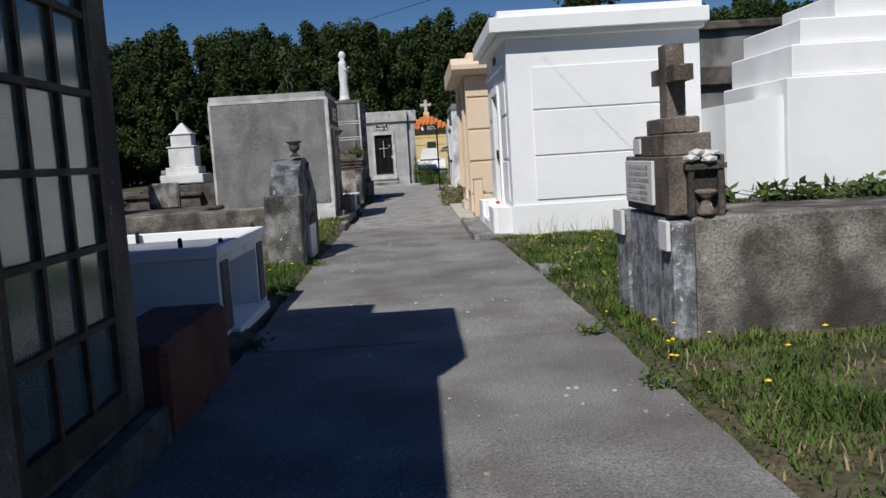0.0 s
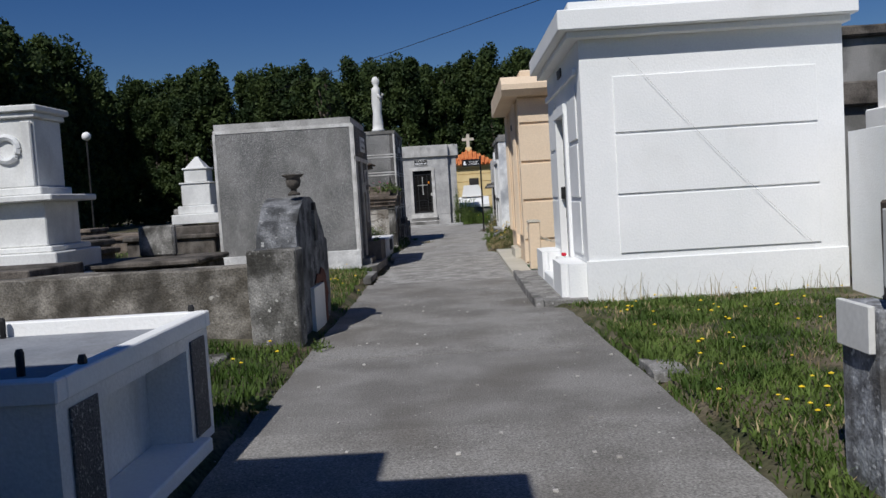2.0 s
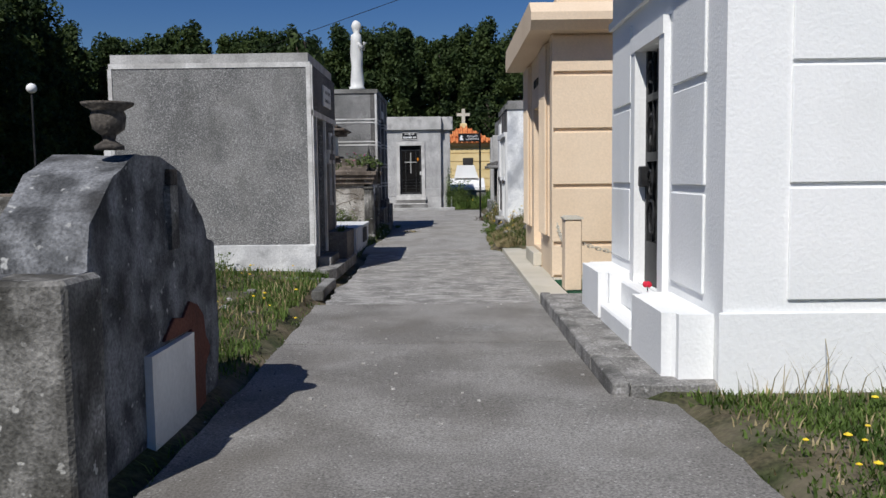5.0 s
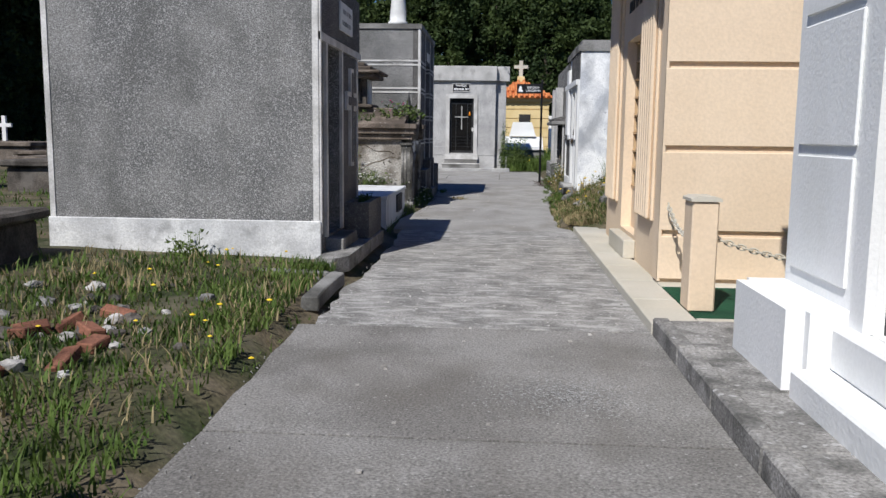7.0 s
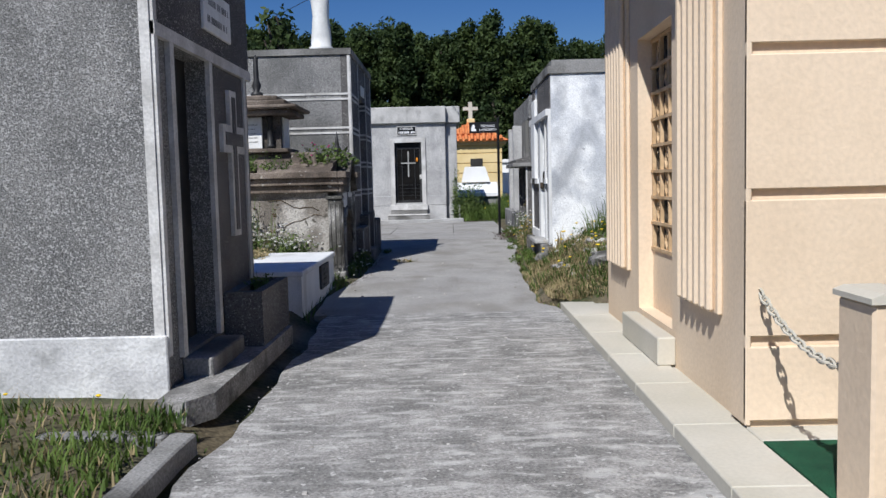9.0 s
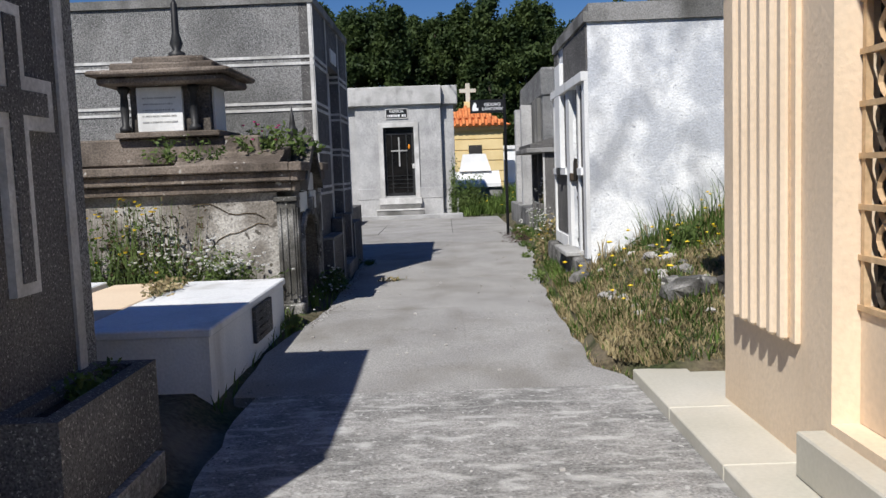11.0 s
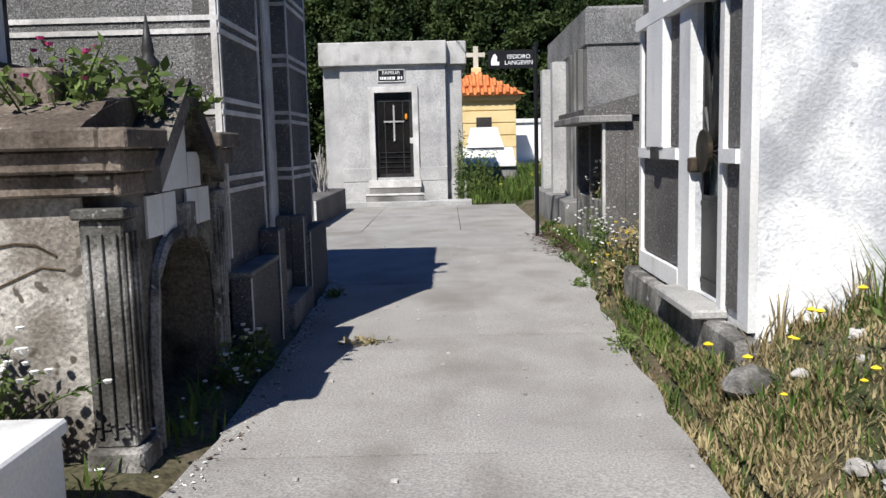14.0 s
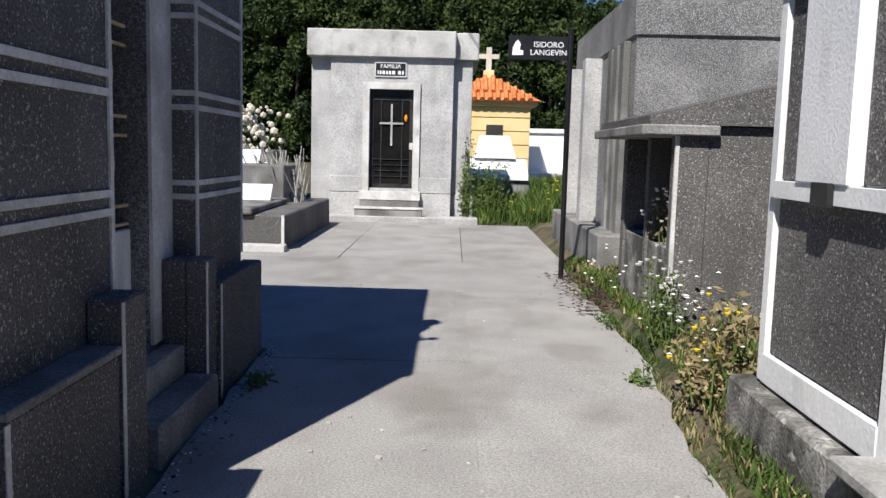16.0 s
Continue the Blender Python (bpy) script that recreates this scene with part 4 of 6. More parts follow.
    bars("lettering", p, INK, 5, Matrix.Translation((-3.01, 26.799, 2.22)) @ FACE_NY, random.Random(6), 0.36, 0.06, 0.016)
    part("tablet", box(-2.519, -2.49, 26.95, 27.35, 1.89, 2.33, 0.004), MARBLE, c)
    for px in (-3.36, -2.66):
        part("shrine_column", lathe(bmesh.new(), px, 26.79, ((0.06, 1.88), (0.06, 1.93), (0.035, 1.95), (0.045, 2.1), (0.035, 2.26), (0.06, 2.3), (0.06, 2.34)), 10), IRON, c, smooth=True)
    for k, (a, b2, e, f, z0, z1) in enumerate(((-3.55, -2.3, 26.58, 27.6, 2.341, 2.42), (-3.62, -2.22, 26.5, 27.68, 2.421, 2.48), (-3.45, -2.4, 26.66, 27.54, 2.481, 2.56), (-3.28, -2.55, 26.85, 27.4, 2.561, 2.64))):
        part("shrine_roof_course", worn(box(a, b2, e, f, z0, z1, 0.02), 0.008, 45 + k, 2), BROWNSTONE, c)
    part("shrine_finial", lathe(bmesh.new(), -2.9, 27.12, ((0.09, 2.64), (0.09, 2.7), (0.04, 2.73), (0.07, 2.8), (0.04, 2.9), (0.035, 3.2), (0.01, 3.25)), 10), IRON, c, smooth=True)
    for o in c.children:
        if o.name.startswith(("shrine_", "tablet")):
            o.location.x -= 0.18


column_tomb()

# ---- left: banded granite mausoleum with a statue ----


def banded_mausoleum():
    b = thing("banded_mausoleum", -3.4, 29.9, 0, "granite roughcast mausoleum with double white bands", "mausoleum")
    x0, x1, y0, y1, top = -4.9, -1.86, 28.4, 31.75, 3.42
    xr = x1 - 0.15
    walls(b, ROUGHCAST, "+x", x0, xr, y0, y1, -0.1, top, 29.72, 30.38, 0.36, 2.55, 0.3)
    for a, c in ((y0, 29.52), (30.71, y1)):
        part("front_pier", box(xr + 0.0005, x1, a, c, -0.08, top - 0.001), GRANITE, b)
    part("door_lintel", box(xr + 0.0005, x1, 29.521, 30.709, 2.85, top - 0.001), GRANITE, b)
    for a, c in ((29.521, 29.72), (30.38, 30.709)):
        part("door_surround", box(xr + 0.0005, xr + 0.02, a, c, 0.36, 2.849), TRIM, b)
    part("cap", worn(box(x0 - 0.03, x1 + 0.03, y0 - 0.03, y1 + 0.03, top + 0.001, top + 0.1), 0.006, 51, 3), DARKGREY, b)
    levels = (1.2, 1.71, 2.22, 2.76)
    for z in levels:
        for dz in (-0.055, 0.025):
            bm = bmesh.new()
            bx(bm, x0, x1 + 0.012, y0 - 0.012, y0 - 0.001, z + dz, z + dz + 0.032)
            part("band", bm, TRIM, b)
            for a, c in ((y0, 29.52), (30.71, y1)):
                part("band", box(x1 + 0.001, x1 + 0.014, a, c, z + dz, z + dz + 0.032), TRIM, b)
            part("band", box(xr + 0.02, x1 + 0.013, 30.697, 30.7095, z + dz, z + dz + 0.032), TRIM, b)
    for a in (y0 - 0.001, 29.49, 30.71, y1 - 0.03):
        part("edge_strip", box(x1 + 0.0015, x1 + 0.013, a, a + 0.035, 0.72, top), TRIM, b)
    part("edge_strip", box(x1 - 0.04, x1 + 0.0008, y0 - 0.014, y0 - 0.0015, 0.5, top), TRIM, b)
    part("edge_strip", box(x0, x0 + 0.04, y0 - 0.014, y0 - 0.0015, 0.5, top), TRIM, b)
    for a, c, h, o in ((y0 - 0.06, 29.229, 0.6, 0.14), (29.23, 29.515, 0.82, 0.15), (30.5, 30.72, 0.82, 0.12), (30.721, y1 + 0.04, 0.66, 0.14)):
        q = part("plinth", box(x1 + 0.002, x1 + o, a, c, -0.05, h, 0.012), GRANITE, b)
        part("plinth_edge", box(x1 + o + 0.0005, x1 + o + 0.006, a, a + 0.03, -0.04, h - 0.01), TRIM, q)
    part("plinth", box(xr + 0.021, x1 + 0.001, 30.5, 30.696, -0.05, 0.82, 0.01), GRANITE, b)
    part("plinth_cap", box(x1 + 0.002, x1 + 0.155, y0 - 0.06, 29.225, 0.601, 0.635, 0.006), DARKGREY, b)
    d = part("door", box(xr - 0.14, xr - 0.1, 29.72, 30.38, 0.36, 1.0, 0.006), OFFWHITE, b, "narrow pale door with iron scrollwork")
    # Added dark sheet: painted shade behind the scrollwork.
    part("door_back", box(xr - 0.19, xr - 0.18, 29.72, 30.38, 1.0, 2.55), ROOMSHADE, d)
    for k in range(8):
        zz = 1.02 + (k // 2) * 0.47 + (k % 2) * 0.1
        part("rail", box(xr - 0.13, xr - 0.11, 29.72, 30.38, zz, zz + 0.016), GILT, d)
    for k in range(3):
        z = 1.35 + k * 0.47
        for rr in (0.16, 0.08):
            part("ring", tube(bmesh.new(), [(xr - 0.12, 30.05 + rr * math.cos(a * math.pi / 8), z + rr * math.sin(a * math.pi / 8)) for a in range(17)], 0.01, 5), GILT, d)
    part("step", worn(box(xr + 0.022, x1 + 0.0, 29.56, 30.495, -0.05, 0.34, 0.012), 0.004, 52, 2), DARKGREY, b)
    part("step", worn(box(x1 + 0.002, x1 + 0.19, 29.56, 30.495, -0.05, 0.18, 0.012), 0.004, 53, 2), DARKGREY, b)
    part("plaque", box(x1 + 0.001, x1 + 0.02, 29.9, 30.45, 2.92, 3.1, 0.003), MARBLE, b)
    st = thing("statue", -2.35, 28.75, top + 0.1, "white robed statue on the mausoleum roof", "statue")
    prof = ((0.18, 3.52), (0.18, 3.6), (0.145, 3.62), (0.15, 3.75), (0.145, 4.1), (0.14, 4.4), (0.155, 4.7), (0.14, 4.85), (0.07, 4.92), (0.1, 5.0), (0.11, 5.08), (0.08, 5.17), (0.03, 5.21))
    bm = lathe(bmesh.new(), -2.35, 28.75, prof, 18)
    for v in bm.verts:
        v.co.x = -2.35 + (v.co.x + 2.35) * (1 + 0.12 * math.sin(v.co.z * 9))
        v.co += noise.noise_vector(v.co * 6) * 0.02
    tube(bm, ((-2.3, 28.65, 4.65), (-2.16, 28.55, 4.5), (-2.12, 28.5, 4.65)), 0.05)
    ob = part("figure", bm, MARBLE, None, "", True)
    bpy.data.objects.remove(st)
    ob.name = "statue"
    ob.location.y = 0.7
    tagged(ob, "white robed statue standing on the mausoleum roof", "statue")


banded_mausoleum()

# ---- end of the path: pale mausoleum ----


def pale_mausoleum():
    f = thing("pale_mausoleum", -1.6, 44.8, 0, "pale granite mausoleum with black door and name plate", "mausoleum")
    y0 = 43.6
    walls(f, PALEGRANITE, "-y", -2.98, -0.42, y0, 47.0, -0.1, 3.36, -2.16, -1.24, 0.66, 2.72, 0.35)
    part("side_wing", box(-0.419, -0.02, y0 + 0.25, 47.0, -0.1, 3.36, 0.01), PALEGRANITE, f)
    part("side_wing", box(-3.4, -2.981, y0 + 0.12, 47.0, -0.1, 3.36, 0.01), PALEGRANITE, f)
    part("parapet", worn(box(-3.46, -0.38, y0 - 0.12, 47.1, 3.361, 3.92, 0.02), 0.006, 61, 3), ROOFGREY, f)
    part("parapet_wing", worn(box(-0.379, 0.1, y0 + 0.12, 47.1, 3.361, 3.92, 0.02), 0.006, 62, 2), ROOFGREY, f)
    fr = bmesh.new()
    bx(fr, -2.3, -2.16, y0 - 0.06, y0 - 0.001, 0.6, 2.86)
    bx(fr, -1.24, -1.1, y0 - 0.06, y0 - 0.001, 0.6, 2.86)
    bx(fr, -2.159, -1.241, y0 - 0.06, y0 - 0.001, 2.72, 2.86)
    part("door_frame", fr, TRIM, f)
    for a, b2 in ((-2.98, -2.3), (-1.1, -0.42)):
        part("plinth", box(a, b2, y0 - 0.07, y0 - 0.002, -0.05, 0.56, 0.01), PALEGRANITE, f)
        part("plinth_band", box(a, b2, y0 - 0.05, y0 - 0.002, 0.57, 0.9, 0.01), PALEGRANITE, f)
    part("plinth", box(-0.41, 0.05, y0 + 0.18, y0 + 0.249, -0.05, 0.56, 0.01), PALEGRANITE, f)
    part("step", box(-2.32, -1.08, y0 - 0.22, y0 - 0.071, -0.05, 0.42, 0.01), DARKGREY, f)
    part("step", box(-2.4, -1.0, y0 - 0.45, y0 - 0.221, -0.05, 0.24, 0.01), DARKGREY, f)
    part("tread", box(-2.42, -0.98, y0 - 0.47, y0 - 0.221, 0.241, 0.28, 0.006), TRIM, f)
    part("tread", box(-2.34, -1.06, y0 - 0.235, y0 - 0.0, 0.421, 0.6, 0.006), TRIM, f)
    part("base_slab", box(-3.5, 0.15, y0 - 0.62, y0 - 0.075, -0.1, 0.1, 0.01), PALEGRANITE, f)
    d = part("door", bx(bx(bx(bx(bmesh.new(), -2.16, -2.08, y0 + 0.1, y0 + 0.15, 0.66, 2.72), -1.32, -1.24, y0 + 0.1, y0 + 0.15, 0.66, 2.72), -2.079, -1.321, y0 + 0.1, y0 + 0.15, 0.66, 0.75), -2.079, -1.321, y0 + 0.1, y0 + 0.15, 2.5, 2.56), IRON, f, "black metal and glass door with a pale cross")
    part("pane", box(-2.08, -1.32, y0 + 0.12, y0 + 0.126, 0.75, 2.72), SHADEGLASS, d)
    part("cross", bx(box(-1.72, -1.68, y0 + 0.08, y0 + 0.1, 1.55, 2.42), -1.95, -1.45, y0 + 0.079, y0 + 0.0995, 2.0, 2.04), ROOFGREY, d)
    for k in range(4):
        part("rail", box(-2.08, -1.32, y0 + 0.09, y0 + 0.11, 0.9 + k * 0.12, 0.915 + k * 0.12), IRON, d)
    part("lock", box(-1.32, -1.25, y0 + 0.07, y0 + 0.1, 1.48, 1.62), TRIM, d)
    # Added amber shape that stands in for a candle's glow in the glass.
    part("ornament", lathe(bmesh.new(), -1.4, y0 + 0.1, ((0.012, 2.06), (0.03, 2.09), (0.035, 2.14), (0.02, 2.19), (0.006, 2.21)), 10), GLOWAMBER, d, "small amber shape standing in for an orange glow")
    for xx in (-1.92, -1.48):
        part("mullion", box(xx - 0.012, xx + 0.012, y0 + 0.095, y0 + 0.118, 0.76, 2.5), IRON, d)
    part("altar", box(-2.5, -0.9, y0 + 1.4, y0 + 2.4, -0.05, 1.5), MARBLE, f)
    p = part("name_plate", box(-2.04, -1.42, y0 - 0.03, y0 - 0.001, 2.99, 3.25, 0.004), SIGNBLACK, f, "dark name plate with pale lettering")
    part("plate_rim", bx(bx(bx(bx(bmesh.new(), -2.06, -1.4, y0 - 0.035, y0 - 0.002, 3.25, 3.27), -2.06, -1.4, y0 - 0.035, y0 - 0.002, 2.97, 2.99), -2.06, -2.04, y0 - 0.035, y0 - 0.002, 2.99, 3.25), -1.42, -1.4, y0 - 0.035, y0 - 0.002, 2.99, 3.25), TRIM, p)
    words("lettering", "FAMILIA", 0.12, SIGNWHITE, p, Matrix.Translation((-1.73, y0 - 0.033, 3.185)) @ FACE_NY)
    bars("lettering", p, SIGNWHITE, 1, Matrix.Translation((-1.73, y0 - 0.031, 3.06)) @ FACE_NY, random.Random(2), 0.55, 0.1, 0.07)


pale_mausoleum()

# ---- beyond: yellow chapel tomb, white grave before it, small white tomb ----


def beyond():
    yb = thing("yellow_chapel", 1.0, 57.8, 0, "small pale yellow chapel tomb with orange tiled roof", "chapel")
    part("wall", box(-0.6, 2.3, 56.0, 59.4, -0.05, 3.1), YELLOW, yb)
    panels(yb, YELLOW, "y", 56.0, ((-0.6, 2.3),), (0.3, 0.78, 1.26, 1.74, 2.22, 2.7, 3.05), 0.05, 0.035, name="course")
    part("eave", box(-0.8, 2.5, 55.8, 59.6, 3.1, 3.3, 0.02), YELLOW, yb)
    roof = bmesh.new()
    base = [roof.verts.new(p) for p in ((-0.95, 55.65, 3.301), (2.65, 55.65, 3.301), (2.65, 59.75, 3.301), (-0.95, 59.75, 3.301))]
    topv = [roof.verts.new(p) for p in ((0.55, 57.4, 4.2), (1.15, 57.4, 4.2), (1.15, 58.0, 4.2), (0.55, 58.0, 4.2))]
    roof.faces.new(base)
    roof.faces.new(topv)
    for i in range(4):
        roof.faces.new((base[i], base[(i + 1) % 4], topv[(i + 1) % 4], topv[i]))
    r = part("roof", roof, TILE, yb)
    for row in range(6):
        u0, u1 = row / 6, (row + 1) / 6
        z0, z1 = 3.32 + 0.9 * u0, 3.36 + 0.9 * u1
        ya, yb2 = 55.62 + 1.75 * u0, 55.62 + 1.75 * u1
        lo, hi = -0.95 + 1.5 * u1, 2.65 - 1.5 * u1
        n = max(2, int((hi - lo) / 0.26))
        for k in range(n):
            xx = lo + (hi - lo) * (k + 0.5) / n
            part("tile", tube(bmesh.new(), ((xx, ya, z0), (xx, yb2, z1)), (0.1, 0.085), 6), TILE, r)
    part("pedestal", box(0.65, 1.05, 57.5, 57.9, 4.2, 4.5, 0.02), YELLOW, yb)
    part("cross", bx(bx(bmesh.new(), 0.74, 0.94, 57.62, 57.76, 4.5, 5.35), 0.46, 1.22, 57.621, 57.759, 4.93, 5.1), CREAM, yb)
    # Flat plate on the wall; the recess is only painted shade.
    part("niche", box(0.75, 1.35, 55.95, 55.965, 1.9, 2.45), ROOMSHADE, yb)
    w = thing("white_grave", 0.9, 50.0, 0, "white grave with slanted headstone before the chapel", "grave")
    part("base", box(0.0, 1.75, 49.2, 50.9, -0.05, 0.72, 0.02), DARKGREY, w)
    part("slab", prism(bmesh.new(), ((49.1, 0.72), (49.1, 0.85), (50.2, 1.3), (50.2, 0.72)), "x", 0.0, 1.7), OFFWHITE, w)
    part("headstone", prism(bmesh.new(), ((0.2, 1.31), (0.35, 1.95), (1.2, 1.95), (1.4, 1.31)), "y", 49.9, 50.15), WHITE, w)
    s = thing("small_white_tomb", 3.2, 62, 0, "small white tomb far beyond", "tomb")
    part("body", box(2.6, 4.2, 61, 63, -0.05, 2.3, 0.03), WHITE, s)
    part("cap", box(2.5, 4.3, 60.9, 63.1, 2.3, 2.5, 0.03), OFFWHITE, s)
    part("slab", box(2.4, 5.2, 59.5, 60.9, -0.05, 0.7, 0.03), OFFWHITE, s)


beyond()

# ---- left of the crossing: granite grave with plaques and dried flowers ----


def crossing_grave():
    g = thing("granite_grave", -4.2, 40, 0, "raised granite grave with marble plaques", "grave")
    part("body", worn(box(-5.6, -2.76, 37.7, 42.1, -0.05, 0.5, 0.02), 0.006, 71, 2), GRANITE, g)
    part("slab", worn(box(-5.5, -3.2, 37.62, 40.2, 0.5, 0.6, 0.02), 0.006, 72, 2), DARKGREY, g)
    part("edge_strip", box(-2.79, -2.75, 37.68, 37.72, -0.02, 0.5), TRIM, g)
    part("kerb", box(-5.7, -2.7, 37.45, 37.66, -0.05, 0.1, 0.01), ROOFGREY, g)
    part("head_block", worn(box(-5.6, -3.3, 40.4, 41.8, 0.5, 1.15, 0.02), 0.01, 73, 2), DARKGREY, g)
    rng = random.Random(12)
    for px, py, w in ((-4.9, 40.2, 0.7), (-3.6, 39.4, 0.6), (-4.2, 41.2, 0.6), (-5.1, 39.3, 0.5)):
        p = thing("marble_plaque", px, py, 0.6, "tilted white marble plaque on the grave", "plaque", "plaques on the grave")
        z = 1.15 if py > 40.3 else 0.6
        bm = box(-w / 2, w / 2, -0.2, 0.2, 0, 0.05, 0.006)
        bmesh.ops.transform(bm, matrix=pose(px, py, z + 0.1, 38, 0, rng.uniform(-12, 12)), verts=bm.verts)
        part("slab", bm, MARBLE, p)
        part("wedge", box(px - 0.15, px + 0.15, py, py + 0.14, z, z + 0.16), MARBLE, p)
    fl = thing("dried_flowers", -3.3, 40.9, 0.5, "heap of dried flowers and dead branches", "flowers", kind="stuff")
    bm = bmesh.new()
    for k in range(70):
        a = rng.uniform(0, 6.3)
        base = Vector((-3.4 + rng.uniform(-0.4, 0.4), 41.0 + rng.uniform(-0.5, 0.5), 0.5))
        tube(bm, (base, base + Vector((math.cos(a) * 0.3 - 0.2, math.sin(a) * 0.3, rng.uniform(0.4, 1.0)))), (0.02, 0.008), 4)
    part("stems", bm, RUBBLE, fl)
    # pale flower heap further back
    f2 = thing("flower_heap", -5.6, 45.5, 0, "tall heap of pale wilted flowers", "flowers", kind="stuff")
    bm = bmesh.new()
    for k in range(260):
        p = Vector((-5.4 + rng.gauss(0, 0.45), 45.5 + rng.gauss(0, 0.4), rng.uniform(0.4, 2.4)))
        bmesh.ops.create_icosphere(bm, subdivisions=1, radius=rng.uniform(0.04, 0.11), matrix=Matrix.Translation(p))
    part("blooms", bm, CREAM, f2)
    part("block", box(-6.4, -4.5, 45.2, 46.5, -0.05, 1.4, 0.03), STONE, f2)
    t = thing("grey_tomb", -8.0, 44.0, 0, "plain grey tomb beyond the crossing", "tomb")
    part("body", box(-9.2, -6.9, 43.0, 45.4, -0.05, 1.2, 0.03), OFFWHITE, t)
    part("slab", box(-9.3, -6.8, 42.9, 45.5, 1.2, 1.32, 0.02), STONE, t)


crossing_grave()

# ---- street sign ----


def street_sign():
    s = thing("street_sign", 0.96, 35.75, 0, "black street sign on a slim post", "sign")
    part("post", tube(bmesh.new(), ((0.93, 35.7, -0.05), (0.93, 35.7, 2.86)), 0.032, 10), SIGNBLACK, s)
    b = part("blade", box(0.22, 0.9, 35.69, 35.705, 2.53, 2.8, 0.003), SIGNBLACK, s)
    words("lettering", "ISIDORO\nLANGEVIN", 0.088, SIGNWHITE, b, Matrix.Translation((0.68, 35.687, 2.655)) @ FACE_NY)
    part("emblem", prism(bmesh.new(), ((0.265, 2.58), (0.39, 2.58), (0.39, 2.63), (0.35, 2.64), (0.36, 2.70), (0.33, 2.75), (0.30, 2.73), (0.27, 2.66)), "y", 35.684, 35.689), SIGNWHITE, b, "plain white emblem")
    part("blade", box(0.925, 0.94, 35.74, 36.4, 2.56, 2.82, 0.003), SIGNBLACK, s)
    part("cap", lathe(bmesh.new(), 0.93, 35.7, ((0.036, 2.86), (0.036, 2.88), (0.02, 2.9)), 10), SIGNBLACK, s)
    m = thing("mulch_patch", 1.15, 35.0, 0, "patch of brown leaf litter by the post", "litter", kind="stuff")
    rng = random.Random(9)
    bm = bmesh.new()
    for k in range(500):
        y = rng.uniform(33.4, 36.0)
        x = 1.12 + rng.gauss(0, 0.16)
        c = Matrix.Translation((x, y, max(0.025, rise(x, y + 0.7)) + rng.uniform(0.005, 0.02))) @ Matrix.Rotation(rng.uniform(0, 6), 4, "Z") @ Matrix.Rotation(rng.uniform(-0.5, 0.5), 4, "X")
        vs = [bm.verts.new(c @ Vector(q)) for q in ((-0.05, 0, 0), (0, -0.012, 0), (0.05, 0, 0.01), (0, 0.012, 0))]
        bm.faces.new(vs)
    part("litter", bm, MULCH, m)


street_sign()

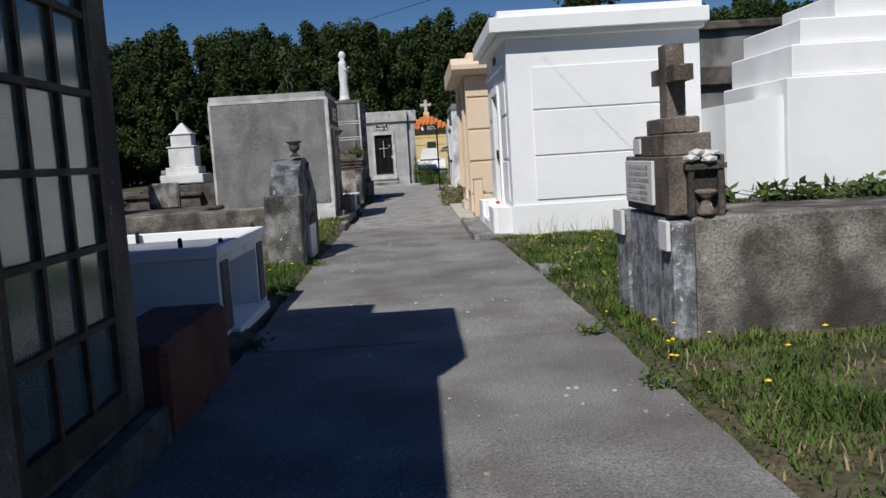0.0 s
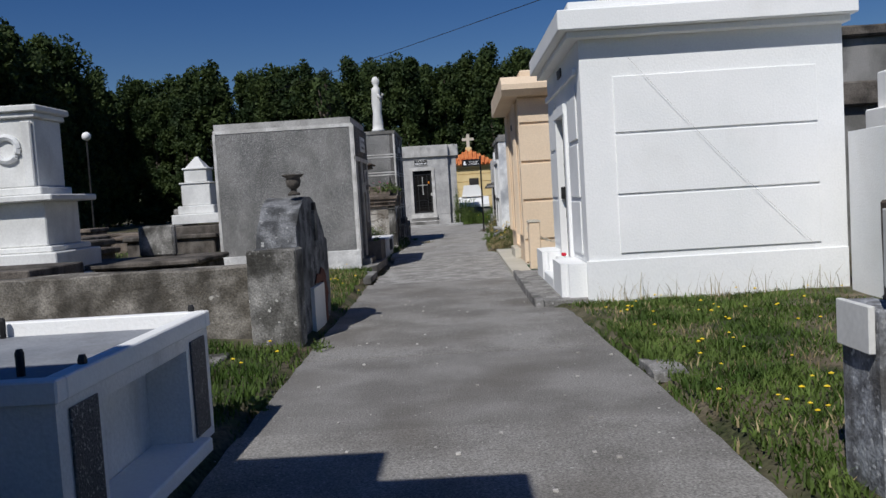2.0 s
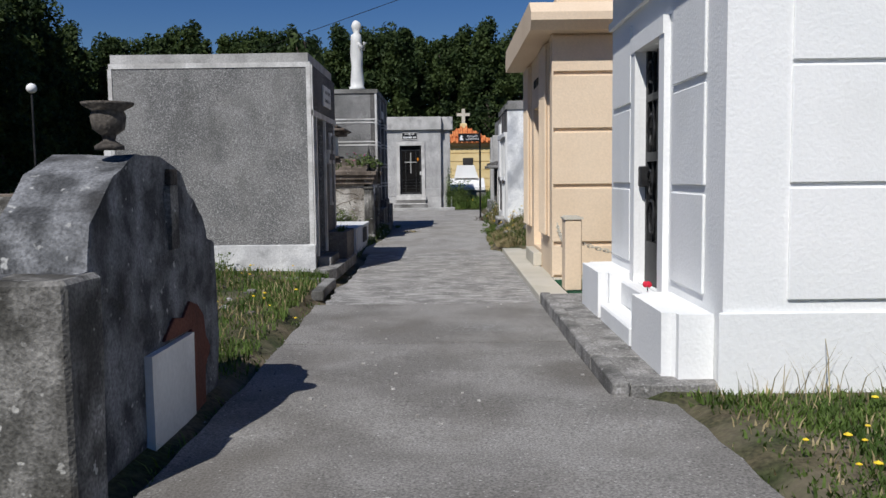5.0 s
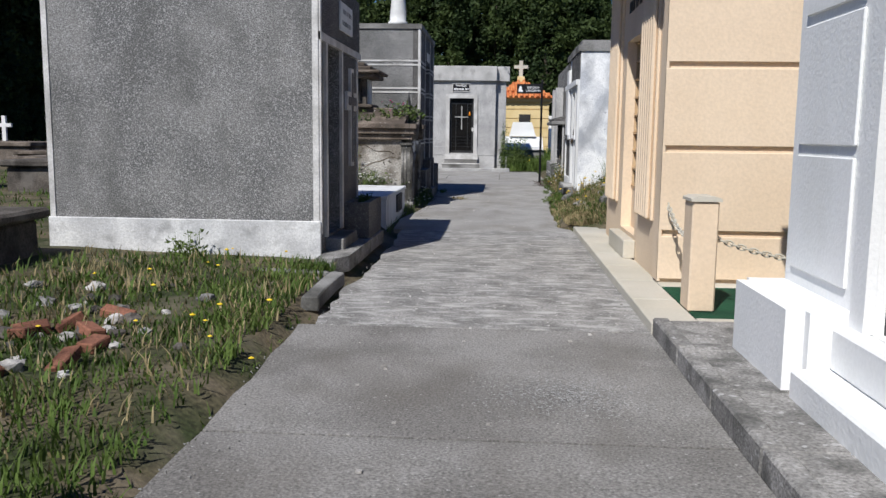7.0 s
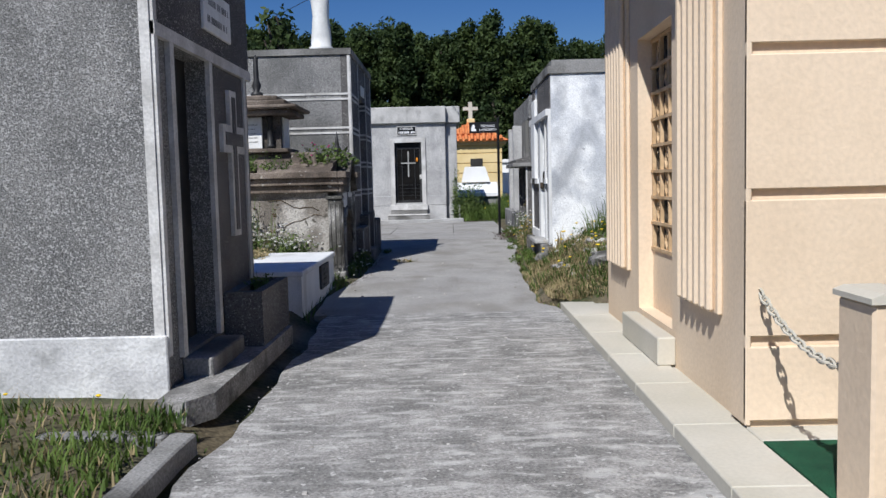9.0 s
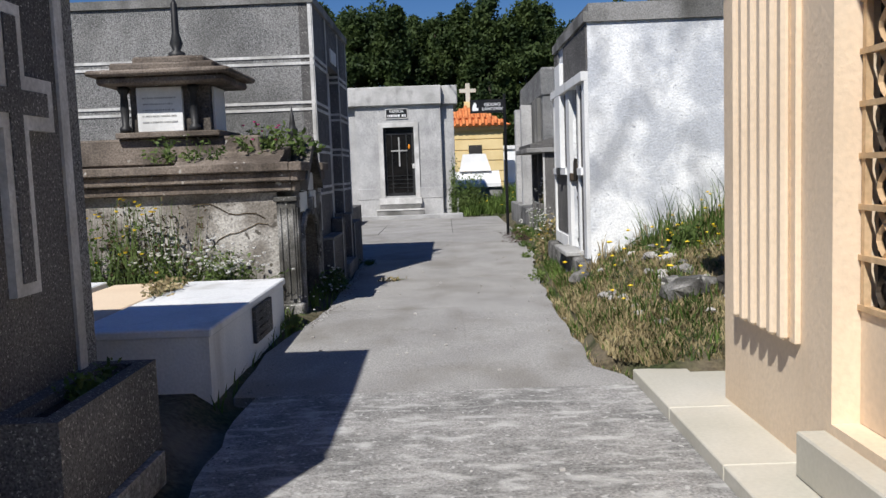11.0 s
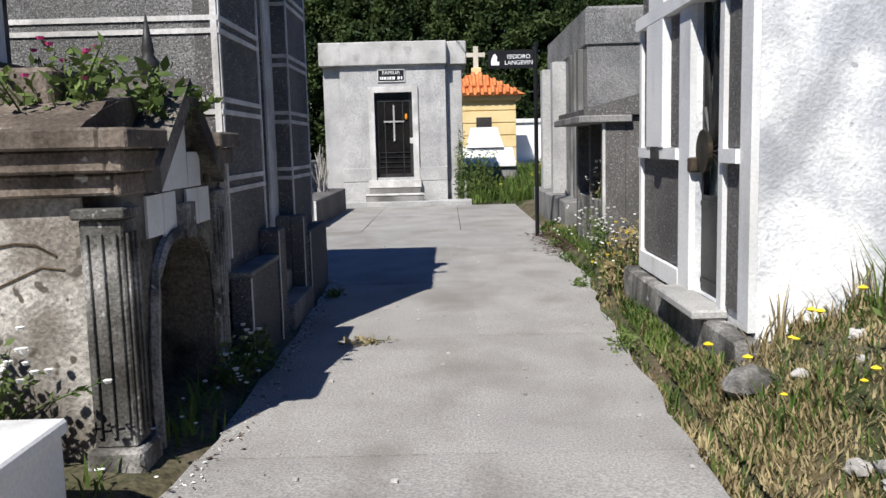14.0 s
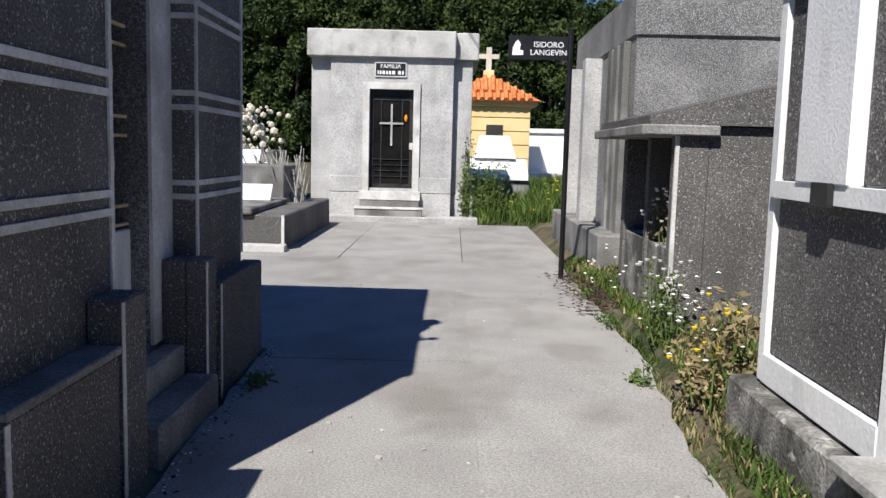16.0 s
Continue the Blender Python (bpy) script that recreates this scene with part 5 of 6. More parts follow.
# ---- right: whitewashed mausoleum ----


def whitewashed_mausoleum():
    r = thing("whitewashed_mausoleum", 3.0, 28.7, 0.3, "whitewashed mausoleum with granite panels and sunburst iron door", "mausoleum")
    x0, x1, y0, y1 = 1.24, 4.9, 27.46, 30.06
    walls(r, WHITEWASH, "-x", x0, x1, y0, y1, 0.0, 2.92, 28.0, 28.6, 0.4, 2.3)
    part("parapet", worn(box(x0 - 0.04, x1, y0 - 0.03, y1 + 0.03, 2.921, 3.03), 0.008, 81, 3), DARKGREY, r)
    part("parapet", worn(box(x0 + 0.02, x1, y0 + 0.03, y1 - 0.03, 3.031, 3.12), 0.008, 82, 3), DARKGREY, r)
    part("plinth", worn(box(1.1, x0 - 0.001, 27.35, 30.2, -0.05, 0.34, 0.02), 0.015, 83, 3), STONE, r)
    part("sill", box(1.02, x0 - 0.001, 27.9, 28.85, 0.341, 0.4, 0.012), ROOFGREY, r)
    fr = bmesh.new()
    for a, b2 in ((27.46, 27.63), (27.92, 28.0), (28.6, 28.86), (29.99, 30.06)):
        bx(fr, x0 - 0.045, x0 - 0.001, a, b2, 0.36, 2.3)
    bx(fr, x0 - 0.05, x0 - 0.001, 28.861, 29.989, 0.36, 0.5)
    bx(fr, x0 - 0.07, x0 - 0.001, 28.861, 29.989, 1.28, 1.36)
    bx(fr, x0 - 0.07, x0 - 0.001, 27.631, 27.919, 1.28, 1.36)
    bx(fr, x0 - 0.08, x0 - 0.001, 27.46, 30.06, 2.301, 2.4)
    part("front_frame", fr, OFFWHITE, r)
    part("pilaster", box(x0 - 0.08, x0 - 0.001, 29.18, 29.68, 1.361, 2.3, 0.008), OFFWHITE, r)
    part("frieze_block", box(x0 - 0.07, x0 - 0.001, 29.2, 29.66, 2.401, 2.7, 0.008), OFFWHITE, r)
    for a, b2, z0, z1 in ((27.64, 27.91, 0.42, 1.27), (27.64, 27.91, 1.37, 2.29), (28.87, 29.98, 0.51, 1.27), (28.87, 29.17, 1.37, 2.29), (29.69, 29.98, 1.37, 2.29), (27.47, 29.19, 2.41, 2.9), (29.67, 30.05, 2.41, 2.9)):
        part("granite_panel", box(x0 - 0.02, x0 - 0.001, a, b2, z0, z1, 0.004), GRANITE, r)
    d = part("door", bx(bx(bx(bmesh.new(), x0 + 0.04, x0 + 0.08, 28.0, 28.6, 0.4, 1.05), x0 + 0.04, x0 + 0.08, 28.0, 28.04, 1.05, 2.3), x0 + 0.04, x0 + 0.08, 28.56, 28.6, 1.05, 2.3), IRON, r, "black iron door with sunburst bars")
    for zz in (0.98, 0.46):
        part("panel_rim", box(x0 + 0.025, x0 + 0.04, 28.03, 28.57, zz, zz + 0.035), IRON, d)
    cy, cz = 28.42, 1.34
    for k in range(11):
        a = radians(-35 + k * 17)
        ux, uz = -math.cos(a), math.sin(a)
        ln = min(((28.02 - cy) / ux) if ux < -0.05 else 9, ((28.58 - cy) / ux) if ux > 0.05 else 9, ((2.28 - cz) / uz) if uz > 0.05 else 9, ((1.06 - cz) / uz) if uz < -0.05 else 9)
        part("sunburst_bar", tube(bmesh.new(), ((x0 + 0.05, cy, cz), (x0 + 0.05, cy + ux * ln, cz + uz * ln)), 0.014, 5), IRON, d)
    disc = bmesh.new()
    bmesh.ops.create_cone(disc, cap_ends=True, segments=24, radius1=0.14, radius2=0.13, depth=0.03, matrix=Matrix.Translation((x0 - 0.0, cy, cz)) @ Matrix.Rotation(radians(90), 4, "Y"))
    part("disc", disc, RUST, d, "rusty round boss")
    part("pane", box(x0 + 0.085, x0 + 0.09, 28.04, 28.56, 1.05, 2.3), GLASS, d)
    part("lock", box(x0 - 0.05, x0 + 0.02, 28.54, 28.64, 1.2, 1.3, 0.01), RUST, d)
    p = thing("wall_plate", x0 - 0.05, 29.3, 1.24, "small dark plate on the wall ledge", "plate")
    part("plate", box(x0 - 0.1, x0 - 0.072, 29.3, 29.46, 1.27, 1.37), IRON, p)


whitewashed_mausoleum()


def granite_vault():
    t = thing("granite_vault", 2.6, 33.2, 0.3, "low granite vault with an open front niche", "vault")
    part("body", box(1.55, 4.4, 32.25, 34.2, 0.1, 1.70, 0.01), GRANITE, t)
    for a, b2 in ((32.25, 32.4), (33.1, 33.2), (34.05, 34.2)):
        part("pillar", box(1.3, 1.549, a, b2, 0.1, 1.62, 0.008), GRANITE, t)
    part("lintel", worn(box(1.02, 1.6, 32.17, 34.3, 1.621, 1.7, 0.01), 0.004, 91, 1), DARKGREY, t)
    part("roof", prism(bmesh.new(), ((1.08, 1.702), (1.08, 1.77), (2.9, 2.23), (4.4, 2.23), (4.4, 1.702)), "y", 32.19, 34.28), GRANITE, t)
    part("edge_strip", box(1.29, 1.32, 32.24, 32.27, 0.1, 1.64), TRIM, t)
    part("trough", box(1.321, 1.549, 32.41, 34.04, 0.1, 0.75, 0.01), STONE, t)
    g = thing("sooty_mausoleum", 3.4, 38.3, 0.2, "sooty grey mausoleum with an arched pale doorway", "mausoleum")
    arch = [(36.0, 0.0), (38.6, 0.0), (38.6, 2.0)]
    for k in range(7):
        a = math.pi * k / 6
        arch.append((39.2 - 0.6 * math.cos(a), 2.0 + 0.55 * math.sin(a)))
    arch += [(39.8, 2.0), (39.8, 0.0), (40.7, 0.0), (40.7, 2.85), (36.0, 2.85)]
    part("front_wall", prism(bmesh.new(), arch, "x", 1.75, 2.199), ROUGHCAST, g)
    part("body", box(2.2, 5.6, 36.0, 40.7, 0.0, 2.85), ROUGHCAST, g)
    part("reveal", box(2.1, 2.1985, 38.61, 39.79, 0.0, 2.0), PALEGRANITE, g)
    part("cornice", worn(box(1.72, 5.7, 35.97, 40.75, 2.851, 3.45, 0.04), 0.01, 92, 2), ROUGHCAST, g)
    for k in range(3):
        part("pilaster", box(1.66, 1.749, 36.3 + k * 0.4, 36.55 + k * 0.4, 0.3, 2.85, 0.01), DARKGREY, g)
    part("pilaster", box(1.5, 1.749, 39.85, 40.2, 0.3, 2.85, 0.01), PALEGRANITE, g)
    part("pilaster", box(1.5, 1.749, 38.25, 38.55, 0.3, 2.85, 0.01), PALEGRANITE, g)
    part("plinth", box(1.4, 1.749, 36.0, 40.7, -0.05, 0.5, 0.02), DARKGREY, g)


granite_vault()

# ---- left: monuments, dark graves and lamps across the cemetery ----


def left_field():
    m = thing("white_monument", -7.5, 17.6, 0, "tall white marble monument with a carved wreath", "monument")
    tiers = ((1.0, 0.0, 0.5), (0.86, 0.5, 0.9), (0.74, 0.9, 1.0), (0.62, 1.0, 1.75), (0.86, 1.75, 1.86), (0.56, 1.86, 2.0), (0.48, 2.0, 3.15), (0.54, 3.15, 3.25), (0.6, 3.25, 3.36))
    for h, z0, z1 in tiers:
        part("tier", box(-7.5 - h, -7.5 + h, 17.9 - h, 17.9 + h, z0 - (0.05 if z0 == 0 else 0), z1 - 0.001, 0.02), MARBLE, m)
    part("wreath", tube(bmesh.new(), [(-7.5 + 0.2 * math.cos(a * math.pi / 8), 17.4, 2.65 + 0.2 * math.sin(a * math.pi / 8)) for a in range(17)], 0.06, 6), OFFWHITE, m, "carved stone wreath")
    for sx in (-0.36, 0.36):
        part("pilaster", box(-7.5 + sx - 0.09, -7.5 + sx + 0.09, 17.36, 17.419, 2.0, 3.1, 0.02), MARBLE, m)
    w = thing("white_monument", -7.9, 28.3, 0, "small white stepped monument with pyramid top", "monument")
    part("base", box(-9.1, -6.7, 27.3, 29.3, -0.05, 1.0, 0.03), DARKSTONE, w)
    for h, z0, z1 in ((0.62, 1.05, 1.35), (0.48, 1.35, 1.6), (0.38, 1.6, 2.25), (0.42, 2.25, 2.3), (0.3, 2.3, 2.68), (0.34, 2.68, 2.74)):
        part("tier", box(-7.9 - h * 1.15, -7.9 + h * 1.15, 28.3 - h, 28.3 + h, z0, z1 - 0.001, 0.02), MARBLE, w)
    bm = bmesh.new()
    bmesh.ops.create_cone(bm, cap_ends=True, segments=4, radius1=0.42, radius2=0.05, depth=0.34, matrix=Matrix.Translation((-7.9, 28.3, 2.91)) @ Matrix.Rotation(radians(45), 4, "Z"))
    part("pyramid", bm, MARBLE, w)
    s = thing("dark_grave", -6.4, 15.4, 0, "dark stepped stone grave", "grave", "dark graves")
    for k in range(3):
        part("step", worn(box(-8.8 + k * 0.3, -4.6 - k * 0.7, 14.2 + k * 0.35, 16.6, -0.05 + k * 0.25, 0.25 + k * 0.25 - 0.001, 0.02), 0.012, 101 + k, 2), DARKSTONE, s)
    s = thing("dark_block", -7.2, 12.0, 0, "blackened stone grave with overhanging slab", "grave", "dark graves")
    part("body", box(-8.8, -6.0, 11.2, 12.8, -0.05, 0.85, 0.03), DARKSTONE, s)
    part("slab", worn(box(-9.0, -5.8, 11.0, 13.0, 0.85, 1.05, 0.03), 0.012, 105, 2), DARKSTONE, s)
    rng = random.Random(21)
    spots = ((-8.9, 20.8, 1.3, 0.9), (-5.9, 19.0, 1.2, 0.7), (-10.5, 23.5, 1.4, 1.0), (-11.5, 17.5, 1.5, 0.8), (-8.5, 28, 1.3, 0.9), (-12.5, 27.5, 1.6, 1.0), (-11, 32.5, 1.4, 0.8), (-15, 22.5, 1.6, 0.9), (-16, 31, 1.7, 1.0), (-14, 38, 1.5, 0.8), (-19, 27, 1.7, 1.0), (-9.5, 37, 1.2, 0.7), (-18, 40, 1.8, 1.1), (-22, 35, 1.8, 1.2))
    for i, (px, py, hw, hh) in enumerate(spots):
        pale = i == 13
        g = thing("raised_grave", px, py, 0, "whitewashed raised grave in the field" if pale else "brown-grey raised stone grave", "grave", "graves across the field")
        mt = OFFWHITE if pale else (DARKSTONE if i % 3 else BROWNSTONE)
        part("body", worn(box(px - hw, px + hw, py - 0.9, py + 0.9, -0.05, hh * 0.7, 0.03), 0.015, 110 + i, 2), mt, g)
        part("slab", worn(box(px - hw - 0.08, px + hw + 0.08, py - 1.0, py + 1.0, hh * 0.7, hh * 0.85, 0.03), 0.012, 140 + i, 2), mt, g)
        if i % 3 == 1:
            h2 = 0.55 + rng.random() * 0.3
            part("headstone", worn(box(px - 0.35, px + 0.35, py + 0.55, py + 0.75, hh * 0.85, hh * 0.85 + h2, 0.04), 0.008, 170 + i, 1), STONE, g)
        if i % 5 == 2:
            part("cross", bx(box(px - 0.07, px + 0.07, py + 0.6, py + 0.7, hh * 0.85, hh * 0.85 + 0.9), px - 0.28, px + 0.28, py + 0.599, py + 0.701, hh * 0.85 + 0.5, hh * 0.85 + 0.63), MARBLE, g)
    first = None
    for px, py in ((-20.6, 49.6), (-34, 58)):
        if first is None:
            first = thing("lamp_post", px, py, 0, "lamp post with a white globe", "lamp post", "lamp posts")
            part("post", tube(bmesh.new(), ((px, py, -0.05), (px, py, 5.7)), 0.06, 8), IRON, first)
            bm = bmesh.new()
            bmesh.ops.create_uvsphere(bm, u_segments=16, v_segments=10, radius=0.25, matrix=Matrix.Translation((px, py, 5.97)))
            part("globe", bm, SIGNWHITE, first, smooth=True)
        else:
            copy_thing(first, Matrix.Translation((px, py, 0)))


left_field()

# ---- overhead cable ----
cable = part("overhead_cable", tube(bmesh.new(), [(11.2 - 25 * u, 15 + 50.6 * u, 6.84 + 2.87 * u - 0.5 * u * (1 - u)) for u in [k / 24 for k in range(25)]], 0.014, 5), IRON)
tagged(cable, "thin black overhead cable", "cable")

# ---- trees ----


def tree_meshes(seed, height, radius, base, leaf, count):
    rng = np.random.default_rng(seed)
    bm = bmesh.new()
    r = random.Random(seed)
    tube(bm, [(0.15 * math.sin(k + seed), 0.15 * math.cos(k * 1.3), height * k / 7) for k in range(8)], [0.28 * (1 - k / 7.6) for k in range(8)], 7)
    nclump = 90
    centres = []
    for k in range(nclump):
        u = r.random() ** 0.8
        prof = radius * (0.8 + 0.2 * math.sin(u * 6 + seed)) * (1.0 if u < 0.55 else math.sqrt(max(0.03, 1 - ((u - 0.55) / 0.47) ** 2)))
        a = r.uniform(0, 6.283)
        q = prof * r.uniform(0.3, 1.05)
        c = Vector((q * math.cos(a), q * math.sin(a), base + (height - base) * u * r.uniform(0.96, 1.04)))
        centres.append((c, radius * r.uniform(0.22, 0.42)))
        if k % 4 == 0:
            z0 = max(0.5, c.z - 1.6)
            tube(bm, ((0, 0, z0), ((c.x) * 0.5, c.y * 0.5, (z0 + c.z) / 2 + 0.2), c), (0.07, 0.045, 0.015), 4)
    bm_me = bpy.data.meshes.new("trunk")
    bm.to_mesh(bm_me)
    bm.free()
    bm_me.materials.append(BARK)
    per = count // nclump
    verts, faces = [], []
    for c, s in centres:
        d = rng.normal(size=(per, 3))
        d /= np.linalg.norm(d, axis=1)[:, None]
        p = np.array(c) + d * (rng.random((per, 1)) ** 0.45) * np.array([s, s, s * 1.35])
        u = rng.normal(size=(per, 3))
        u /= np.linalg.norm(u, axis=1)[:, None]
        v = np.cross(u, rng.normal(size=(per, 3)))
        v /= np.linalg.norm(v, axis=1)[:, None]
        sz = leaf * rng.uniform(0.6, 1.3, (per, 1))
        quad = np.stack([p - u * sz, p - v * sz * 0.5, p + u * sz, p + v * sz * 0.5], 1).reshape(-1, 3)
        n0 = len(verts)
        verts.extend(map(tuple, quad))
        faces.extend((n0 + 4 * i, n0 + 4 * i + 1, n0 + 4 * i + 2, n0 + 4 * i + 3) for i in range(per))
    me = bpy.data.meshes.new("crown")
    me.from_pydata(verts, [], faces)
    me.materials.append(LEAF)
    return bm_me, me


VARIANTS = [tree_meshes(300 + k, 19.0, 3.3, 0.8, 0.27, 14400) for k in range(5)]


def tree(x, y, s, k, turn, label="tall dark green poplar in the shelter belt", group="shelter belt trees", meshes=None):
    t = thing("tree", x, y, 0, label, "tree", group)
    t.rotation_euler = (0, 0, turn)
    t.scale = (s, s, s)
    for me in meshes or VARIANTS[k % 5]:
        o = new(me.name, me)
        o.parent = t
    return t


def shelter_belt():
    r = random.Random(77)
    k = 0
    for row, (y, gap) in enumerate(((113, 3.7), (119, 4.0))):
        x = -72.0
        while x < 60:
            tree(x + r.uniform(-0.8, 0.8), y + r.uniform(-1.5, 1.5), r.uniform(0.84, 1.02) * (1.0 + 0.05 * row), k, r.uniform(0, 6.28))
            x += gap
            k += 1
    y = 30.0
    while y < 112:
        tree(-34 - (y - 30) * 0.14 + r.uniform(-1, 1), y, r.uniform(0.9, 1.08), k, r.uniform(0, 6.28))
        y += 4.6
        k += 1
    tree(13.0, 62, 0.98, 2, 1.0, "dark tree rising behind the white mausoleum")


shelter_belt()
SAPLING = tree_meshes(411, 5.0, 0.7, 2.6, 0.10, 900)
tree(-6.5, 46, 1.5, 0, 0.4, "slender young tree behind the banded mausoleum", "young trees", SAPLING)

# ---- path slabs and kerbs ----


def ribbon(bm, y0, y1, xa, xb, z0, z1, ragged, seed, sides=3):
    """A slab whose sides follow the two edge functions."""
    n = max(2, int((y1 - y0) / 0.25))
    r = random.Random(seed)
    left, right = [], []
    for k in range(n + 1):
        y = y0 + (y1 - y0) * k / n
        left.append((xa(y) + r.uniform(-ragged, ragged) * (sides & 1), y))
        right.append((xb(y) + r.uniform(-ragged, ragged) * (sides // 2), y))
    tl = [bm.verts.new((x, y, z1 + path_z(y))) for x, y in left]
    tr = [bm.verts.new((x, y, z1 + path_z(y))) for x, y in right]
    bl = [bm.verts.new((x, y, z0)) for x, y in left]
    br = [bm.verts.new((x, y, z0)) for x, y in right]
    for k in range(n):
        bm.faces.new((tl[k], tr[k], tr[k + 1], tl[k + 1]))
        bm.faces.new((bl[k], tl[k], tl[k + 1], bl[k + 1]))
        bm.faces.new((tr[k], br[k], br[k + 1], tr[k + 1]))
    bm.faces.new((tl[0], bl[0], br[0], tr[0]))
    bm.faces.new((tl[n], tr[n], br[n], bl[n]))
    return bm


def build_path():
    p = thing("pavement", 0, 18, 0, "grey concrete path of long slabs with thin joints", "path", kind="structure")
    le, re = (lambda y: edge(LEFT_EDGE, y)), (lambda y: edge(RIGHT_EDGE, y))
    cuts = [-6, -3.5, -1.0, 1.5, 4.0, 6.3, 8.6, 11.0, 13.4, 15.8, 18.05]
    for i, (a, b) in enumerate(zip(cuts, cuts[1:])):
        part("concrete_slab", ribbon(bmesh.new(), a + 0.006, b - 0.006, le, re, -0.16, 0.0 + 0.004 * (i % 2), 0.014, i, 1 if a > 13 else 3), PATH, p)
    part("concrete_slab", ribbon(bmesh.new(), 18.056, 24.38, lambda y: le(y) + 0.12, lambda y: 0.868, -0.16, 0.004, 0.03, 40, 1), PATCH, p, "slab with pale scratched surface")
    cuts = [24.38, 27.4, 29.8, 32.3, 34.9, 37.7]
    for i, (a, b) in enumerate(zip(cuts, cuts[1:])):
        part("concrete_slab", ribbon(bmesh.new(), a + 0.006, b - 0.006, le, lambda y: -0.2178, -0.12, 0.002 * (i % 2), 0.02, 60 + i, 1), PALEPATH, p)
        part("concrete_slab", ribbon(bmesh.new(), a + 0.006, b - 0.006, lambda y: -0.2172, re, -0.12, 0.002 * ((i + 1) % 2), 0.03, 80 + i, 2), PALEPATH, p)
    for i, (a, b) in enumerate(((-7.0, -4.4), (-4.39, -1.9), (-1.89, -0.226), (-0.216, 1.15))):
        for j, (c, d) in enumerate(((37.706, 39.9), (39.91, 43.47))):
            part("concrete_slab", ribbon(bmesh.new(), c, d, lambda y: a, lambda y: b, -0.12, 0.004 * ((i + j) % 2), 0.0, 100 + i * 3 + j), PALEPATH, p)
    r = random.Random(17)
    bm = bmesh.new()
    for _ in range(1600):
        x, y, s = 0.15 + r.gauss(0, 0.2), 16.5 + r.gauss(0, 0.17), r.uniform(0.002, 0.006)
        bm.faces.new([bm.verts.new((x + s * r.uniform(0.5, 2.2) * math.cos(a), y + s * r.uniform(0.5, 1.0) * math.sin(a), 0.0085 + path_z(y))) for a in (0, 1.25, 2.5, 3.8, 5.0)])
    part("chalk_scuff", bm, CHALK, p)
    k = thing("kerb", 1.0, 16, 0, "worn concrete kerb beside the white mausoleum", "kerb", kind="structure")
    y = 13.85
    for i in range(5):
        part("kerb_stone", worn(box(0.868, 0.98, y, y + 0.82, -0.1, 0.075, 0.012), 0.004, 200 + i, 2), KERB, k)
        part("apron_slab", worn(box(0.986, 1.6, y, y + 0.825, -0.1, 0.055, 0.008), 0.004, 210 + i, 2), KERB, k)
        y += 0.834
    g = thing("grave_edging", -2.0, 19.0, 0, "broken concrete edging at the grass", "edging", kind="structure")
    part("edging", worn(box(-1.84, -1.7, 18.75, 19.9, -0.1, 0.03, 0.01), 0.018, 230, 3), DARKGREY, g)
    part("edging", worn(box(-2.7, -1.841, 19.78, 19.9, -0.1, 0.05, 0.01), 0.015, 233, 3), DARKGREY, g)
    a = thing("stone_slab", 1.6, 10.4, 0, "flat pale stone sunk in the grass", "stone")
    part("slab", worn(box(1.36, 1.62, 9.6, 10.2, -0.05, 0.035, 0.01), 0.02, 231, 3), KERB, a)
    b = thing("stone_slab", -2.6, 10.9, 0, "flat broken stone in the grass", "stone")
    part("slab", worn(box(-2.9, -2.25, 10.6, 11.3, -0.05, 0.07, 0.01), 0.02, 232, 2), STONE, b)


build_path()

# ---- rubble ----


def lump(name, x, y, s, mat, seed, label, cat, group):
    bm = bmesh.new()
    bmesh.ops.create_icosphere(bm, subdivisions=2, radius=s)
    for v in bm.verts:
        v.co += noise.noise_vector(v.co * (1.3 / s) + Vector((seed, 0, 0))) * s * 0.55
        v.co.z *= 0.6
    z = max(0.0, ground_z(x, y))
    bmesh.ops.translate(bm, verts=bm.verts, vec=(x, y, z + s * 0.18))
    tagged(part(name, bm, mat), label, cat, group)


